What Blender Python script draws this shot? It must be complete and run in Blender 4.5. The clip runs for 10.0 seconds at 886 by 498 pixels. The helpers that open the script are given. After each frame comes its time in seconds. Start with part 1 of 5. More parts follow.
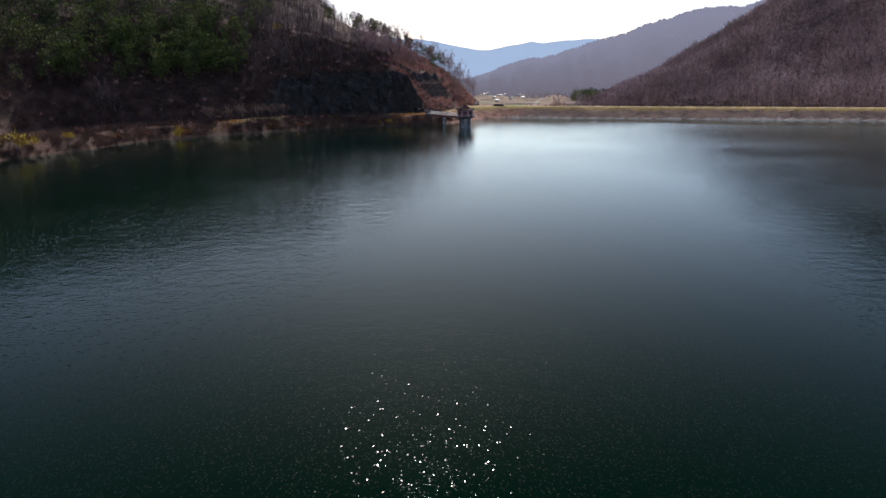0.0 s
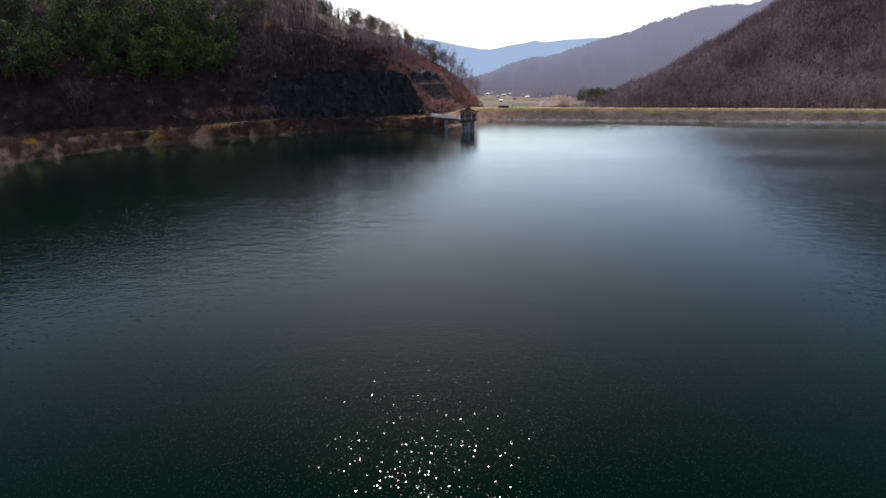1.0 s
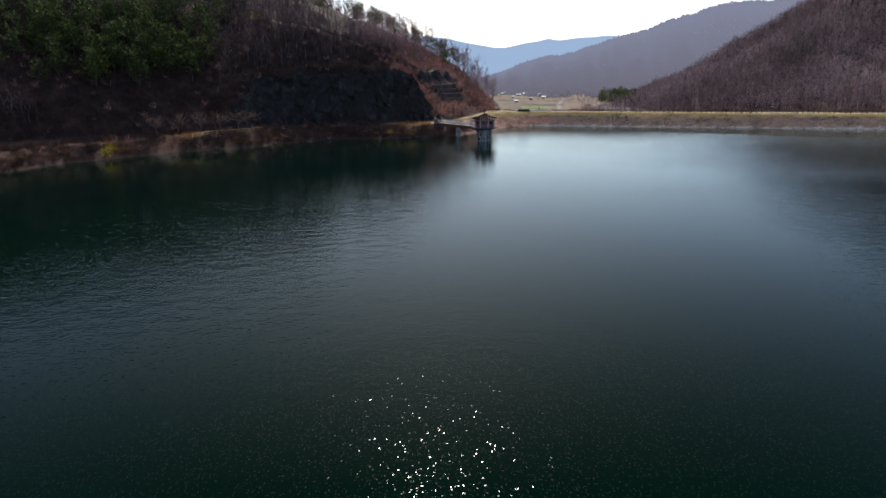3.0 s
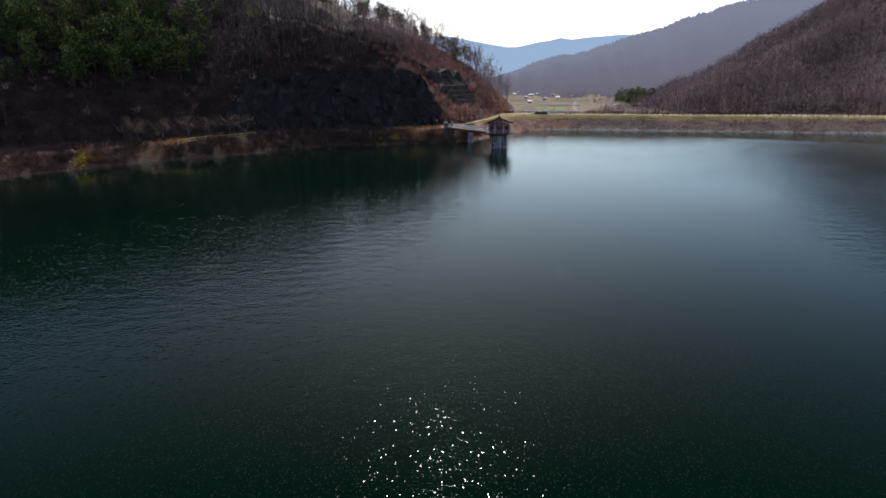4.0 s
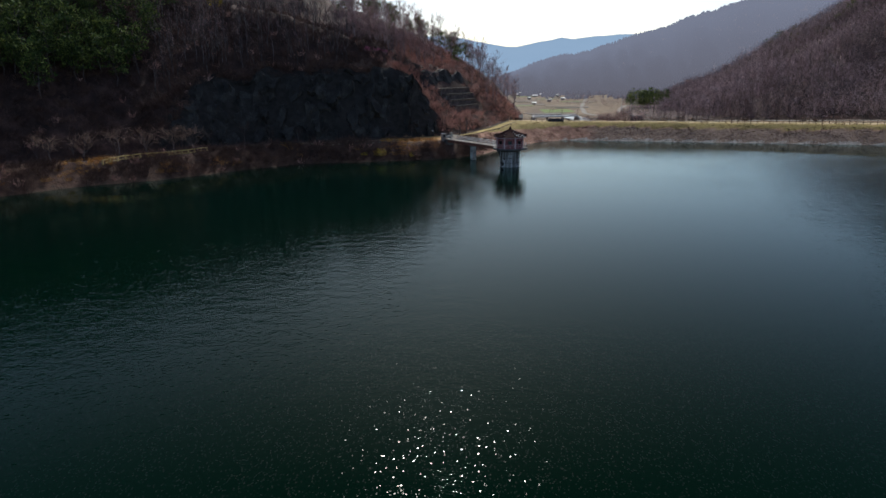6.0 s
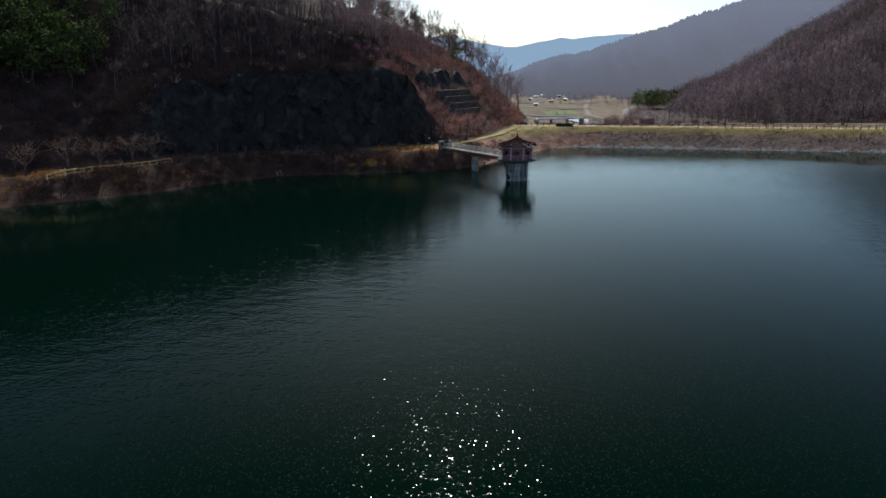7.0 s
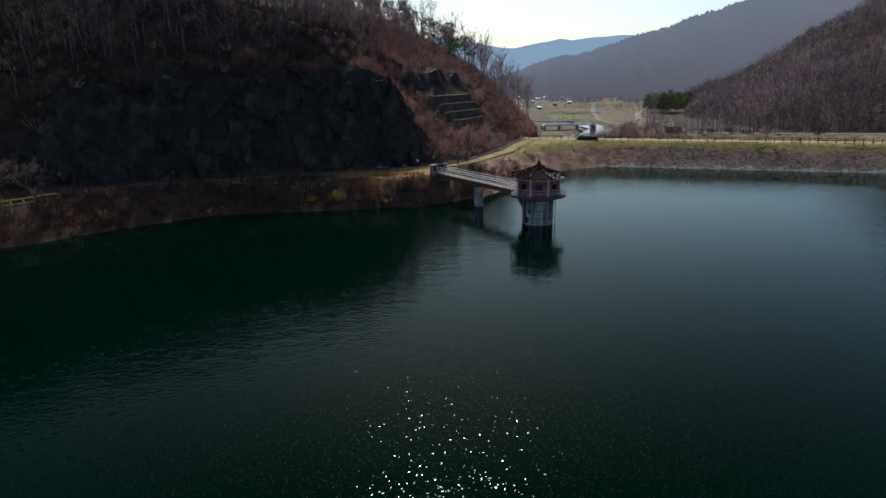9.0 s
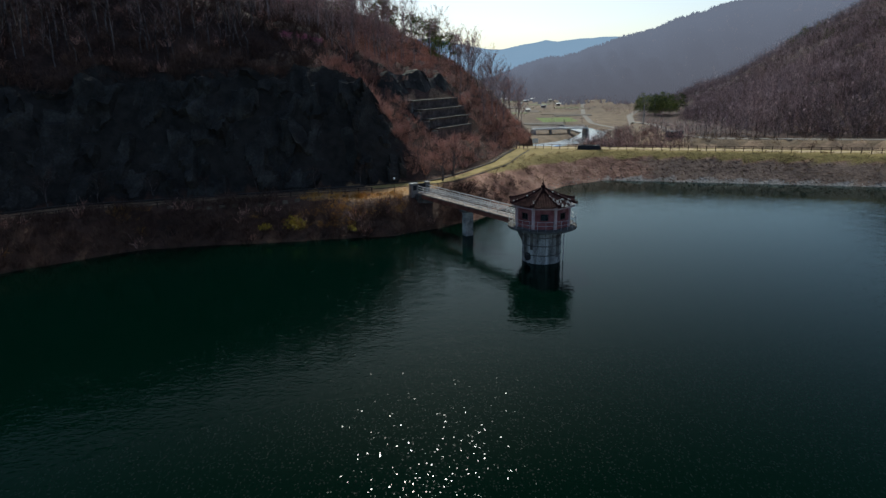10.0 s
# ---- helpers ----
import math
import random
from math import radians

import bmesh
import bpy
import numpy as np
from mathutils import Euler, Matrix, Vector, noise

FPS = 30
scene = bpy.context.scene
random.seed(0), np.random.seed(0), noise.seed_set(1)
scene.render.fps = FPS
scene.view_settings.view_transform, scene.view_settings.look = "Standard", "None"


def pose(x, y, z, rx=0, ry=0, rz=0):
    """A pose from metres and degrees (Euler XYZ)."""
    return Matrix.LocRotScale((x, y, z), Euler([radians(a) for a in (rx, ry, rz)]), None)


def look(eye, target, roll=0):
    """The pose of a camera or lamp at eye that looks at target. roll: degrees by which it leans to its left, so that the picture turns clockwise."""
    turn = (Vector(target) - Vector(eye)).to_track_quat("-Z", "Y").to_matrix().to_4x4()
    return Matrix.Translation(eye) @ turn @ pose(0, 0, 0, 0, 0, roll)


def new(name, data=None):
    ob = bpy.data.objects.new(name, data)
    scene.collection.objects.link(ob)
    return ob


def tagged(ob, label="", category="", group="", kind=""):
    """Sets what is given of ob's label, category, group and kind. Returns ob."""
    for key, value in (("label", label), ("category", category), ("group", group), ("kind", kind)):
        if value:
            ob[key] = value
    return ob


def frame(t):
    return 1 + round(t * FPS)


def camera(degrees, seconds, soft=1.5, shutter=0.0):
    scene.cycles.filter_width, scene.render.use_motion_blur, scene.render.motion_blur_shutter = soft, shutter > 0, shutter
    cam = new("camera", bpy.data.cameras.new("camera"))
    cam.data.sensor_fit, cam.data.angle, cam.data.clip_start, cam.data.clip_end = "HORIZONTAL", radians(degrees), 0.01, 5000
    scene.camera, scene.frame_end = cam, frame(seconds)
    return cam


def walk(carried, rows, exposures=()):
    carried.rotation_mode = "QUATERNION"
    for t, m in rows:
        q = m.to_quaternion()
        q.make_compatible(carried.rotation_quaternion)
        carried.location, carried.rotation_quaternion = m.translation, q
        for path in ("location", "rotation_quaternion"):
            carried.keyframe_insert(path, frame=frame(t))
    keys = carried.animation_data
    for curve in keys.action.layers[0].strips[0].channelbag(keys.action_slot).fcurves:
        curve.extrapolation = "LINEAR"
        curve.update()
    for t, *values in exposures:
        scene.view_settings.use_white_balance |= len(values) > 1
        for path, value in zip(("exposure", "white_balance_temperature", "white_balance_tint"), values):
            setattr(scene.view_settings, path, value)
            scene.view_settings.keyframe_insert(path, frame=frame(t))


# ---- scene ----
cam = camera(72.4, 10.0)
PATH = [
    (0, (0.00, 0.00, 20.67), (0.01, 96.08, -7.05), -0.45),
    (0.5, (0.32, 9.05, 20.74), (0.28, 105.12, -7.03), -0.48),
    (1, (0.54, 18.09, 20.80), (0.07, 114.15, -7.02), -0.52),
    (1.5, (0.69, 27.13, 20.86), (-0.73, 123.16, -7.00), -0.55),
    (2, (0.76, 36.15, 20.91), (-0.58, 132.18, -6.99), -0.59),
    (3.5, (0.65, 63.22, 21.03), (-2.80, 159.16, -6.95), -0.69),
    (4, (0.53, 72.24, 21.06), (-3.66, 168.14, -6.93), -0.72),
    (4.5, (0.38, 81.26, 21.09), (-3.76, 177.17, -6.92), -0.75),
    (5, (0.20, 90.28, 21.11), (-3.96, 186.19, -6.91), -0.78),
    (5.5, (0.02, 99.31, 21.12), (-4.20, 195.22, -6.89), -0.81),
    (7, (-0.52, 126.45, 21.12), (-4.66, 222.37, -6.83), -0.88),
    (7.5, (-0.68, 135.51, 21.11), (-4.70, 231.45, -6.80), -0.90),
    (8, (-0.80, 144.59, 21.09), (-4.82, 240.55, -6.77), -0.92),
    (8.5, (-0.88, 153.69, 21.07), (-4.97, 249.65, -6.74), -0.94),
    (9, (-0.92, 162.80, 21.04), (-4.86, 258.79, -6.70), -0.95),
    (9.5, (-0.90, 171.92, 21.00), (-3.81, 267.98, -6.66), -0.96),
    (10, (-0.83, 181.07, 20.96), (-2.65, 277.17, -6.61), -0.97),
]
walk(cam, [(t, look(eye, target, roll)) for t, eye, target, roll in PATH],
     exposures=[(0, 0.19, 6250, 18), (3.5, 0.06, 6100, 13), (5.5, -0.08, 6020, 9), (10, -0.38, 5900, 1)])

# ---- world, sun, exposure ----
SUN_EL, SUN_AZ = 43.6, -2.5
world = bpy.data.worlds.new("world")
scene.world = world
world.use_nodes = True
wn = world.node_tree.nodes
sky = wn.new("ShaderNodeTexSky")
sky.sky_type = "NISHITA"
sky.sun_disc = False
sky.sun_elevation, sky.sun_rotation = radians(SUN_EL), radians(SUN_AZ)
sky.air_density, sky.dust_density, sky.ozone_density = 0.8, 1.8, 1.0
world.node_tree.links.new(sky.outputs[0], wn["Background"].inputs[0])
wn["Background"].inputs[1].default_value = 0.14
sun = new("sun", bpy.data.lights.new("sun", "SUN"))
sun.data.energy, sun.data.angle, sun.data.color = 4.6, radians(0.6), (1.0, 0.92, 0.80)
_se, _sa = radians(SUN_EL), radians(SUN_AZ)
_sd = Vector((math.sin(_sa) * math.cos(_se), math.cos(_sa) * math.cos(_se), math.sin(_se)))
sun.matrix_world = look(_sd * 400, (0, 0, 0))


# ---- materials ----
def material(name, colors, rough=0.85, scale=3.0, fine=40.0, bump=0.3, metal=0.0, island=0.0, random_object=0.0, spec=0.3, detail=6.0, dist=0.05):
    """A surface of two or three colours mixed by coarse and fine noise, in metres of the object's own space."""
    m = bpy.data.materials.new(name)
    m.use_nodes = True
    nt = m.node_tree
    n, l = nt.nodes, nt.links
    b = n["Principled BSDF"]
    tc = n.new("ShaderNodeTexCoord")
    n1 = n.new("ShaderNodeTexNoise")
    n1.inputs["Scale"].default_value, n1.inputs["Detail"].default_value = scale, detail
    n2 = n.new("ShaderNodeTexNoise")
    n2.inputs["Scale"].default_value, n2.inputs["Detail"].default_value = fine, 3.0
    l.new(tc.outputs["Object"], n1.inputs["Vector"])
    l.new(tc.outputs["Object"], n2.inputs["Vector"])
    mx = n.new("ShaderNodeMath")
    mx.operation = "MULTIPLY_ADD"
    l.new(n2.outputs["Fac"], mx.inputs[0])
    mx.inputs[1].default_value = 0.5
    l.new(n1.outputs["Fac"], mx.inputs[2])
    fac = mx.outputs[0]
    if island or random_object:
        src = n.new("ShaderNodeNewGeometry" if island else "ShaderNodeObjectInfo")
        ad = n.new("ShaderNodeMath")
        ad.operation = "MULTIPLY_ADD"
        l.new(src.outputs["Random Per Island" if island else "Random"], ad.inputs[0])
        ad.inputs[1].default_value = island or random_object
        l.new(fac, ad.inputs[2])
        sb = n.new("ShaderNodeMath")
        sb.operation = "SUBTRACT"
        l.new(ad.outputs[0], sb.inputs[0])
        sb.inputs[1].default_value = (island or random_object) / 2
        fac = sb.outputs[0]
    ramp = n.new("ShaderNodeValToRGB")
    ramp.color_ramp.elements[0].position, ramp.color_ramp.elements[1].position = 0.52, 0.98
    ramp.color_ramp.elements[0].color = (*colors[0], 1)
    ramp.color_ramp.elements[1].color = (*colors[-1], 1)
    if len(colors) == 3:
        e = ramp.color_ramp.elements.new(0.75)
        e.color = (*colors[1], 1)
    l.new(fac, ramp.inputs[0])
    l.new(ramp.outputs[0], b.inputs["Base Color"])
    b.inputs["Roughness"].default_value = rough
    b.inputs["Metallic"].default_value = metal
    b.inputs["Specular IOR Level"].default_value = spec
    if bump:
        bp = n.new("ShaderNodeBump")
        bp.inputs["Strength"].default_value, bp.inputs["Distance"].default_value = bump, dist
        l.new(mx.outputs[0], bp.inputs["Height"])
        l.new(bp.outputs[0], b.inputs["Normal"])
    return m


def tint(m, attr, colors, scale, fine, wobble=0.35, edge=0.5):
    """Lays a second cover of ground over m where the point attribute attr says so, with an uneven edge."""
    nt = m.node_tree
    n, l = nt.nodes, nt.links
    b = n["Principled BSDF"]
    old = b.inputs["Base Color"].links[0].from_socket
    tc = n.new("ShaderNodeTexCoord")
    a = n.new("ShaderNodeAttribute")
    a.attribute_name = attr
    n1, n2 = n.new("ShaderNodeTexNoise"), n.new("ShaderNodeTexNoise")
    n1.inputs["Scale"].default_value, n1.inputs["Detail"].default_value = scale, 6.0
    n2.inputs["Scale"].default_value, n2.inputs["Detail"].default_value = fine, 4.0
    l.new(tc.outputs["Object"], n1.inputs["Vector"])
    l.new(tc.outputs["Object"], n2.inputs["Vector"])
    ramp = n.new("ShaderNodeValToRGB")
    ramp.color_ramp.elements[0].position, ramp.color_ramp.elements[1].position = 0.35, 0.65
    ramp.color_ramp.elements[0].color, ramp.color_ramp.elements[1].color = (*colors[0], 1), (*colors[1], 1)
    mm = n.new("ShaderNodeMath")
    mm.operation = "MULTIPLY_ADD"
    l.new(n2.outputs["Fac"], mm.inputs[0])
    mm.inputs[1].default_value = 0.6
    h = n.new("ShaderNodeMath")
    h.operation = "MULTIPLY"
    l.new(n1.outputs["Fac"], h.inputs[0])
    h.inputs[1].default_value = 0.5
    l.new(h.outputs[0], mm.inputs[2])
    l.new(mm.outputs[0], ramp.inputs[0])
    w = n.new("ShaderNodeMath")
    w.operation = "MULTIPLY_ADD"
    l.new(n2.outputs["Fac"], w.inputs[0])
    w.inputs[1].default_value = wobble * 2
    l.new(a.outputs["Fac"], w.inputs[2])
    rg = n.new("ShaderNodeMapRange")
    rg.inputs["From Min"].default_value = edge + wobble - 0.12
    rg.inputs["From Max"].default_value = edge + wobble + 0.12
    l.new(w.outputs[0], rg.inputs["Value"])
    mix = n.new("ShaderNodeMix")
    mix.data_type = "RGBA"
    l.new(rg.outputs[0], mix.inputs["Factor"])
    l.new(old, mix.inputs["A"])
    l.new(ramp.outputs[0], mix.inputs["B"])
    l.new(mix.outputs["Result"], b.inputs["Base Color"])


M_ground = material("leaf_litter", [(0.017, 0.010, 0.008), (0.045, 0.024, 0.018), (0.10, 0.054, 0.039)], 0.95, 0.25, 3.0, 1.0, dist=0.4)
tint(M_ground, "rock", [(0.011, 0.0095, 0.008), (0.040, 0.034, 0.028)], 0.3, 0.8)
tint(M_ground, "bank", [(0.020, 0.011, 0.008), (0.098, 0.051, 0.032)], 0.16, 0.9)
tint(M_ground, "grass", [(0.20, 0.12, 0.05), (0.42, 0.255, 0.115)], 0.3, 4.0)
tint(M_ground, "valley", [(0.05, 0.037, 0.026), (0.19, 0.135, 0.082)], 0.025, 0.2)
tint(M_ground, "sand", [(0.13, 0.085, 0.052), (0.34, 0.235, 0.15)], 0.12, 0.9)
tint(M_ground, "field", [(0.09, 0.13, 0.03), (0.15, 0.21, 0.05)], 0.1, 0.8, 0.1)
M_dam = material("dry_dam_face", [(0.13, 0.060, 0.041), (0.28, 0.148, 0.100), (0.44, 0.262, 0.182)], 0.95, 0.35, 2.2, 1.0, dist=0.3)
tint(M_dam, "stones", [(0.06, 0.041, 0.031), (0.25, 0.17, 0.125)], 0.15, 1.6)
tint(M_dam, "earth", [(0.035, 0.018, 0.012), (0.19, 0.092, 0.052)], 0.16, 0.9)
tint(M_dam, "grass", [(0.14, 0.108, 0.033), (0.29, 0.218, 0.07)], 0.3, 4.0)
tint(M_dam, "shingle", [(0.15, 0.125, 0.10), (0.38, 0.34, 0.30)], 0.4, 2.5)
tint(M_dam, "track", [(0.28, 0.21, 0.11), (0.40, 0.31, 0.18)], 0.3, 3.0, 0.15)
M_bark = material("bark", [(0.042, 0.031, 0.028), (0.10, 0.078, 0.071), (0.20, 0.165, 0.15)], 0.95, 2.0, 20.0, 0.4, island=0.3)
# Paler copy of bark: backlight and haze on the spur trees put into colour.
M_bark_lit = material("lit_bark", [(0.09, 0.068, 0.066), (0.20, 0.16, 0.155), (0.36, 0.31, 0.30)], 0.95, 2.0, 20.0, 0.4, island=0.3)
# Twigs lightened the same way; hillside_twigs keep the darker tone.
M_twig = material("twigs", [(0.19, 0.115, 0.108), (0.40, 0.25, 0.23), (0.58, 0.41, 0.385)], 0.95, 0.08, 1.0, 0.0, island=0.35)
M_wood_twig = material("hillside_twigs", [(0.14, 0.082, 0.074), (0.31, 0.182, 0.163), (0.48, 0.325, 0.295)], 0.95, 0.08, 1.0, 0.0, island=0.35)
# Haze over the far hill is painted in by lightening these twigs.
M_far_twig = material("hazed_mauve_twigs", [(0.175, 0.124, 0.119), (0.385, 0.275, 0.265), (0.56, 0.43, 0.415)], 0.95, 0.03, 0.5, 0.0, island=0.3)
# Lighter twig tone that paints sunlight on the trees behind the guard rail.
M_twig_sunlit = material("sunlit_tan_twigs", [(0.17, 0.105, 0.07), (0.34, 0.22, 0.15), (0.50, 0.35, 0.25)], 0.95, 0.08, 1.0, 0.0, island=0.3)
# Ochre dead grass, its brightness painting the sunlit patches on the bank.
M_ochre = material("ochre_grass", [(0.25, 0.11, 0.022), (0.52, 0.255, 0.055), (0.72, 0.41, 0.11)], 0.95, 0.3, 2.0, 0.0, island=0.4)
# Brown brush, darkened further to carry the shade on bank and hillside.
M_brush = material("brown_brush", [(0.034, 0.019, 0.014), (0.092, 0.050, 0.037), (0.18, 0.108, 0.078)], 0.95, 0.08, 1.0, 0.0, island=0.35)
# Russet twigs, brightened in colour to show the spur as sunlit.
M_twig_red = material("russet_twigs", [(0.24, 0.115, 0.086), (0.55, 0.29, 0.215), (0.78, 0.51, 0.40)], 0.95, 0.08, 1.0, 0.0, island=0.35)
M_needle = material("pine_needles", [(0.016, 0.034, 0.008), (0.070, 0.105, 0.020), (0.28, 0.30, 0.06)], 0.8, 0.10, 1.0, 0.0, island=0.4)
M_yellow = material("yellow_blossom", [(0.22, 0.15, 0.015), (0.42, 0.30, 0.025), (0.60, 0.46, 0.05)], 0.8, 0.8, 3.0, 0.0, island=0.5)
M_pink = material("pink_blossom", [(0.22, 0.05, 0.10), (0.42, 0.12, 0.20), (0.5, 0.22, 0.28)], 0.8, 0.8, 3.0, 0.0, island=0.5)
M_conc = material("stained_concrete", [(0.10, 0.10, 0.095), (0.36, 0.35, 0.33), (0.55, 0.54, 0.51)], 0.9, 0.9, 9.0, 0.4, dist=0.02)
M_stem = material("streaked_shaft_concrete", [(0.022, 0.021, 0.019), (0.30, 0.295, 0.28), (0.60, 0.59, 0.57)], 0.9, 1.0, 9.0, 0.3, dist=0.02)
for _n in M_stem.node_tree.nodes:
    if _n.type == "TEX_NOISE" and abs(_n.inputs["Scale"].default_value - 1.0) < 1e-6:
        _mp = M_stem.node_tree.nodes.new("ShaderNodeMapping")
        _mp.inputs["Scale"].default_value = (1.7, 1.7, 0.16)
        M_stem.node_tree.links.new(_n.inputs["Vector"].links[0].from_socket, _mp.inputs["Vector"])
        M_stem.node_tree.links.new(_mp.outputs[0], _n.inputs["Vector"])
M_conc_dark = material("dark_concrete", [(0.028, 0.027, 0.024), (0.10, 0.095, 0.087), (0.20, 0.19, 0.175)], 0.9, 1.2, 9.0, 0.4, dist=0.02)
M_wall = material("faded_red_paint", [(0.15, 0.045, 0.045), (0.26, 0.085, 0.085), (0.36, 0.16, 0.15)], 0.85, 1.3, 12.0, 0.2, dist=0.01)
M_pillar = material("pale_pink_paint", [(0.46, 0.30, 0.29), (0.66, 0.48, 0.46), (0.74, 0.60, 0.57)], 0.85, 1.5, 12.0, 0.2, dist=0.01)
M_tile = material("dark_roof_tile", [(0.014, 0.006, 0.006), (0.034, 0.013, 0.013), (0.068, 0.030, 0.028)], 0.9, 1.5, 9.0, 0.5, dist=0.02, spec=0.08)
M_slab = material("worn_bridge_slab", [(0.10, 0.083, 0.070), (0.23, 0.195, 0.168), (0.36, 0.315, 0.275)], 0.9, 0.9, 9.0, 0.4, dist=0.02)
M_mortar = material("white_mortar", [(0.40, 0.38, 0.35), (0.70, 0.68, 0.64)], 0.9, 2.0, 14.0, 0.4, dist=0.02)
M_steel = material("galvanised_rail", [(0.42, 0.42, 0.41), (0.66, 0.66, 0.65)], 0.5, 3.0, 30.0, 0.05, metal=0.2)
M_rust = material("rusty_girder", [(0.10, 0.035, 0.025), (0.20, 0.075, 0.05), (0.26, 0.12, 0.08)], 0.8, 1.0, 12.0, 0.3, dist=0.01)
M_wood = material("weathered_post", [(0.045, 0.030, 0.022), (0.11, 0.075, 0.055)], 0.9, 2.0, 20.0, 0.3, random_object=0.3)
M_yrail = material("ochre_rail", [(0.55, 0.40, 0.13), (0.80, 0.63, 0.27)], 0.8, 2.0, 20.0, 0.2, random_object=0.2)
M_tarp = material("black_tarpaulin", [(0.010, 0.010, 0.012), (0.03, 0.03, 0.033)], 0.6, 1.5, 8.0, 0.6, dist=0.08)
M_white = material("white_paint", [(0.6, 0.6, 0.58), (0.82, 0.82, 0.80)], 0.6, 2.0, 14.0, 0.05)
M_dark = material("dark_opening", [(0.012, 0.012, 0.013), (0.03, 0.03, 0.032)], 0.6, 2.0, 10.0, 0.1)
M_stone = material("riprap_stone", [(0.085, 0.047, 0.031), (0.20, 0.117, 0.079), (0.36, 0.235, 0.165)], 0.9, 1.0, 7.0, 0.5, island=0.5, dist=0.05)
M_pale = material("pale_shingle", [(0.15, 0.12, 0.095), (0.32, 0.265, 0.215), (0.55, 0.48, 0.41)], 0.9, 1.0, 7.0, 0.5, island=0.5, dist=0.05)
M_blue = material("blue_sheet", [(0.03, 0.12, 0.38), (0.06, 0.22, 0.55)], 0.5, 1.0, 8.0, 0.2)
M_glass = material("dark_glass", [(0.01, 0.012, 0.015), (0.02, 0.024, 0.028)], 0.08, 1.0, 5.0, 0.0, spec=0.6)

M_litter_road = material("leaf_strewn_road", [(0.085, 0.054, 0.032), (0.18, 0.115, 0.065), (0.30, 0.20, 0.115)], 0.95, 0.3, 4.0, 0.5)
M_track = material("yellow_grass_track", [(0.15, 0.115, 0.035), (0.28, 0.21, 0.07), (0.38, 0.29, 0.12)], 0.95, 0.4, 5.0, 0.8)
M_dark_edge = material("dark_edge_strip", [(0.03, 0.024, 0.02), (0.07, 0.055, 0.045)], 0.9, 1.0, 8.0, 0.4)
M_rockwall = material("dark_rock", [(0.012, 0.0105, 0.0088), (0.031, 0.0275, 0.0225), (0.074, 0.066, 0.055)], 0.78, 0.35, 3.0, 0.9, dist=0.2)
M_course = material("dark_coursed_stone", [(0.040, 0.030, 0.025), (0.125, 0.092, 0.076), (0.22, 0.165, 0.14)], 0.9, 0.8, 4.0, 0.9, dist=0.1)
M_straw = material("straw_tufts", [(0.13, 0.072, 0.038), (0.29, 0.185, 0.10), (0.45, 0.32, 0.18)], 0.95, 0.3, 2.0, 0.0, island=0.4)
M_paleroad = material("pale_concrete_road", [(0.15, 0.135, 0.115), (0.25, 0.225, 0.195)], 0.9, 0.2, 3.0, 0.2)
M_straw_field = material("straw_field", [(0.085, 0.068, 0.048), (0.17, 0.135, 0.09)], 0.95, 0.06, 0.6, 0.2)
M_grey_field = material("tilled_field", [(0.07, 0.058, 0.048), (0.14, 0.12, 0.10)], 0.95, 0.06, 0.6, 0.2)
M_green_field = material("winter_green_field", [(0.10, 0.12, 0.045), (0.17, 0.19, 0.07)], 0.95, 0.06, 0.6, 0.2)
M_kerb = material("dirty_kerb", [(0.10, 0.075, 0.05), (0.26, 0.20, 0.14)], 0.9, 1.0, 9.0, 0.3, random_object=0.4)
M_coping = material("mossy_coping", [(0.018, 0.016, 0.014), (0.045, 0.040, 0.034)], 0.9, 1.0, 9.0, 0.3)
M_navy = material("blue_grey_steel", [(0.04, 0.055, 0.07), (0.085, 0.105, 0.13)], 0.6, 1.0, 8.0, 0.2)
M_river = material("shallow_river", [(0.06, 0.065, 0.065), (0.16, 0.16, 0.15)], 0.14, 0.1, 1.0, 0.2, spec=0.5)


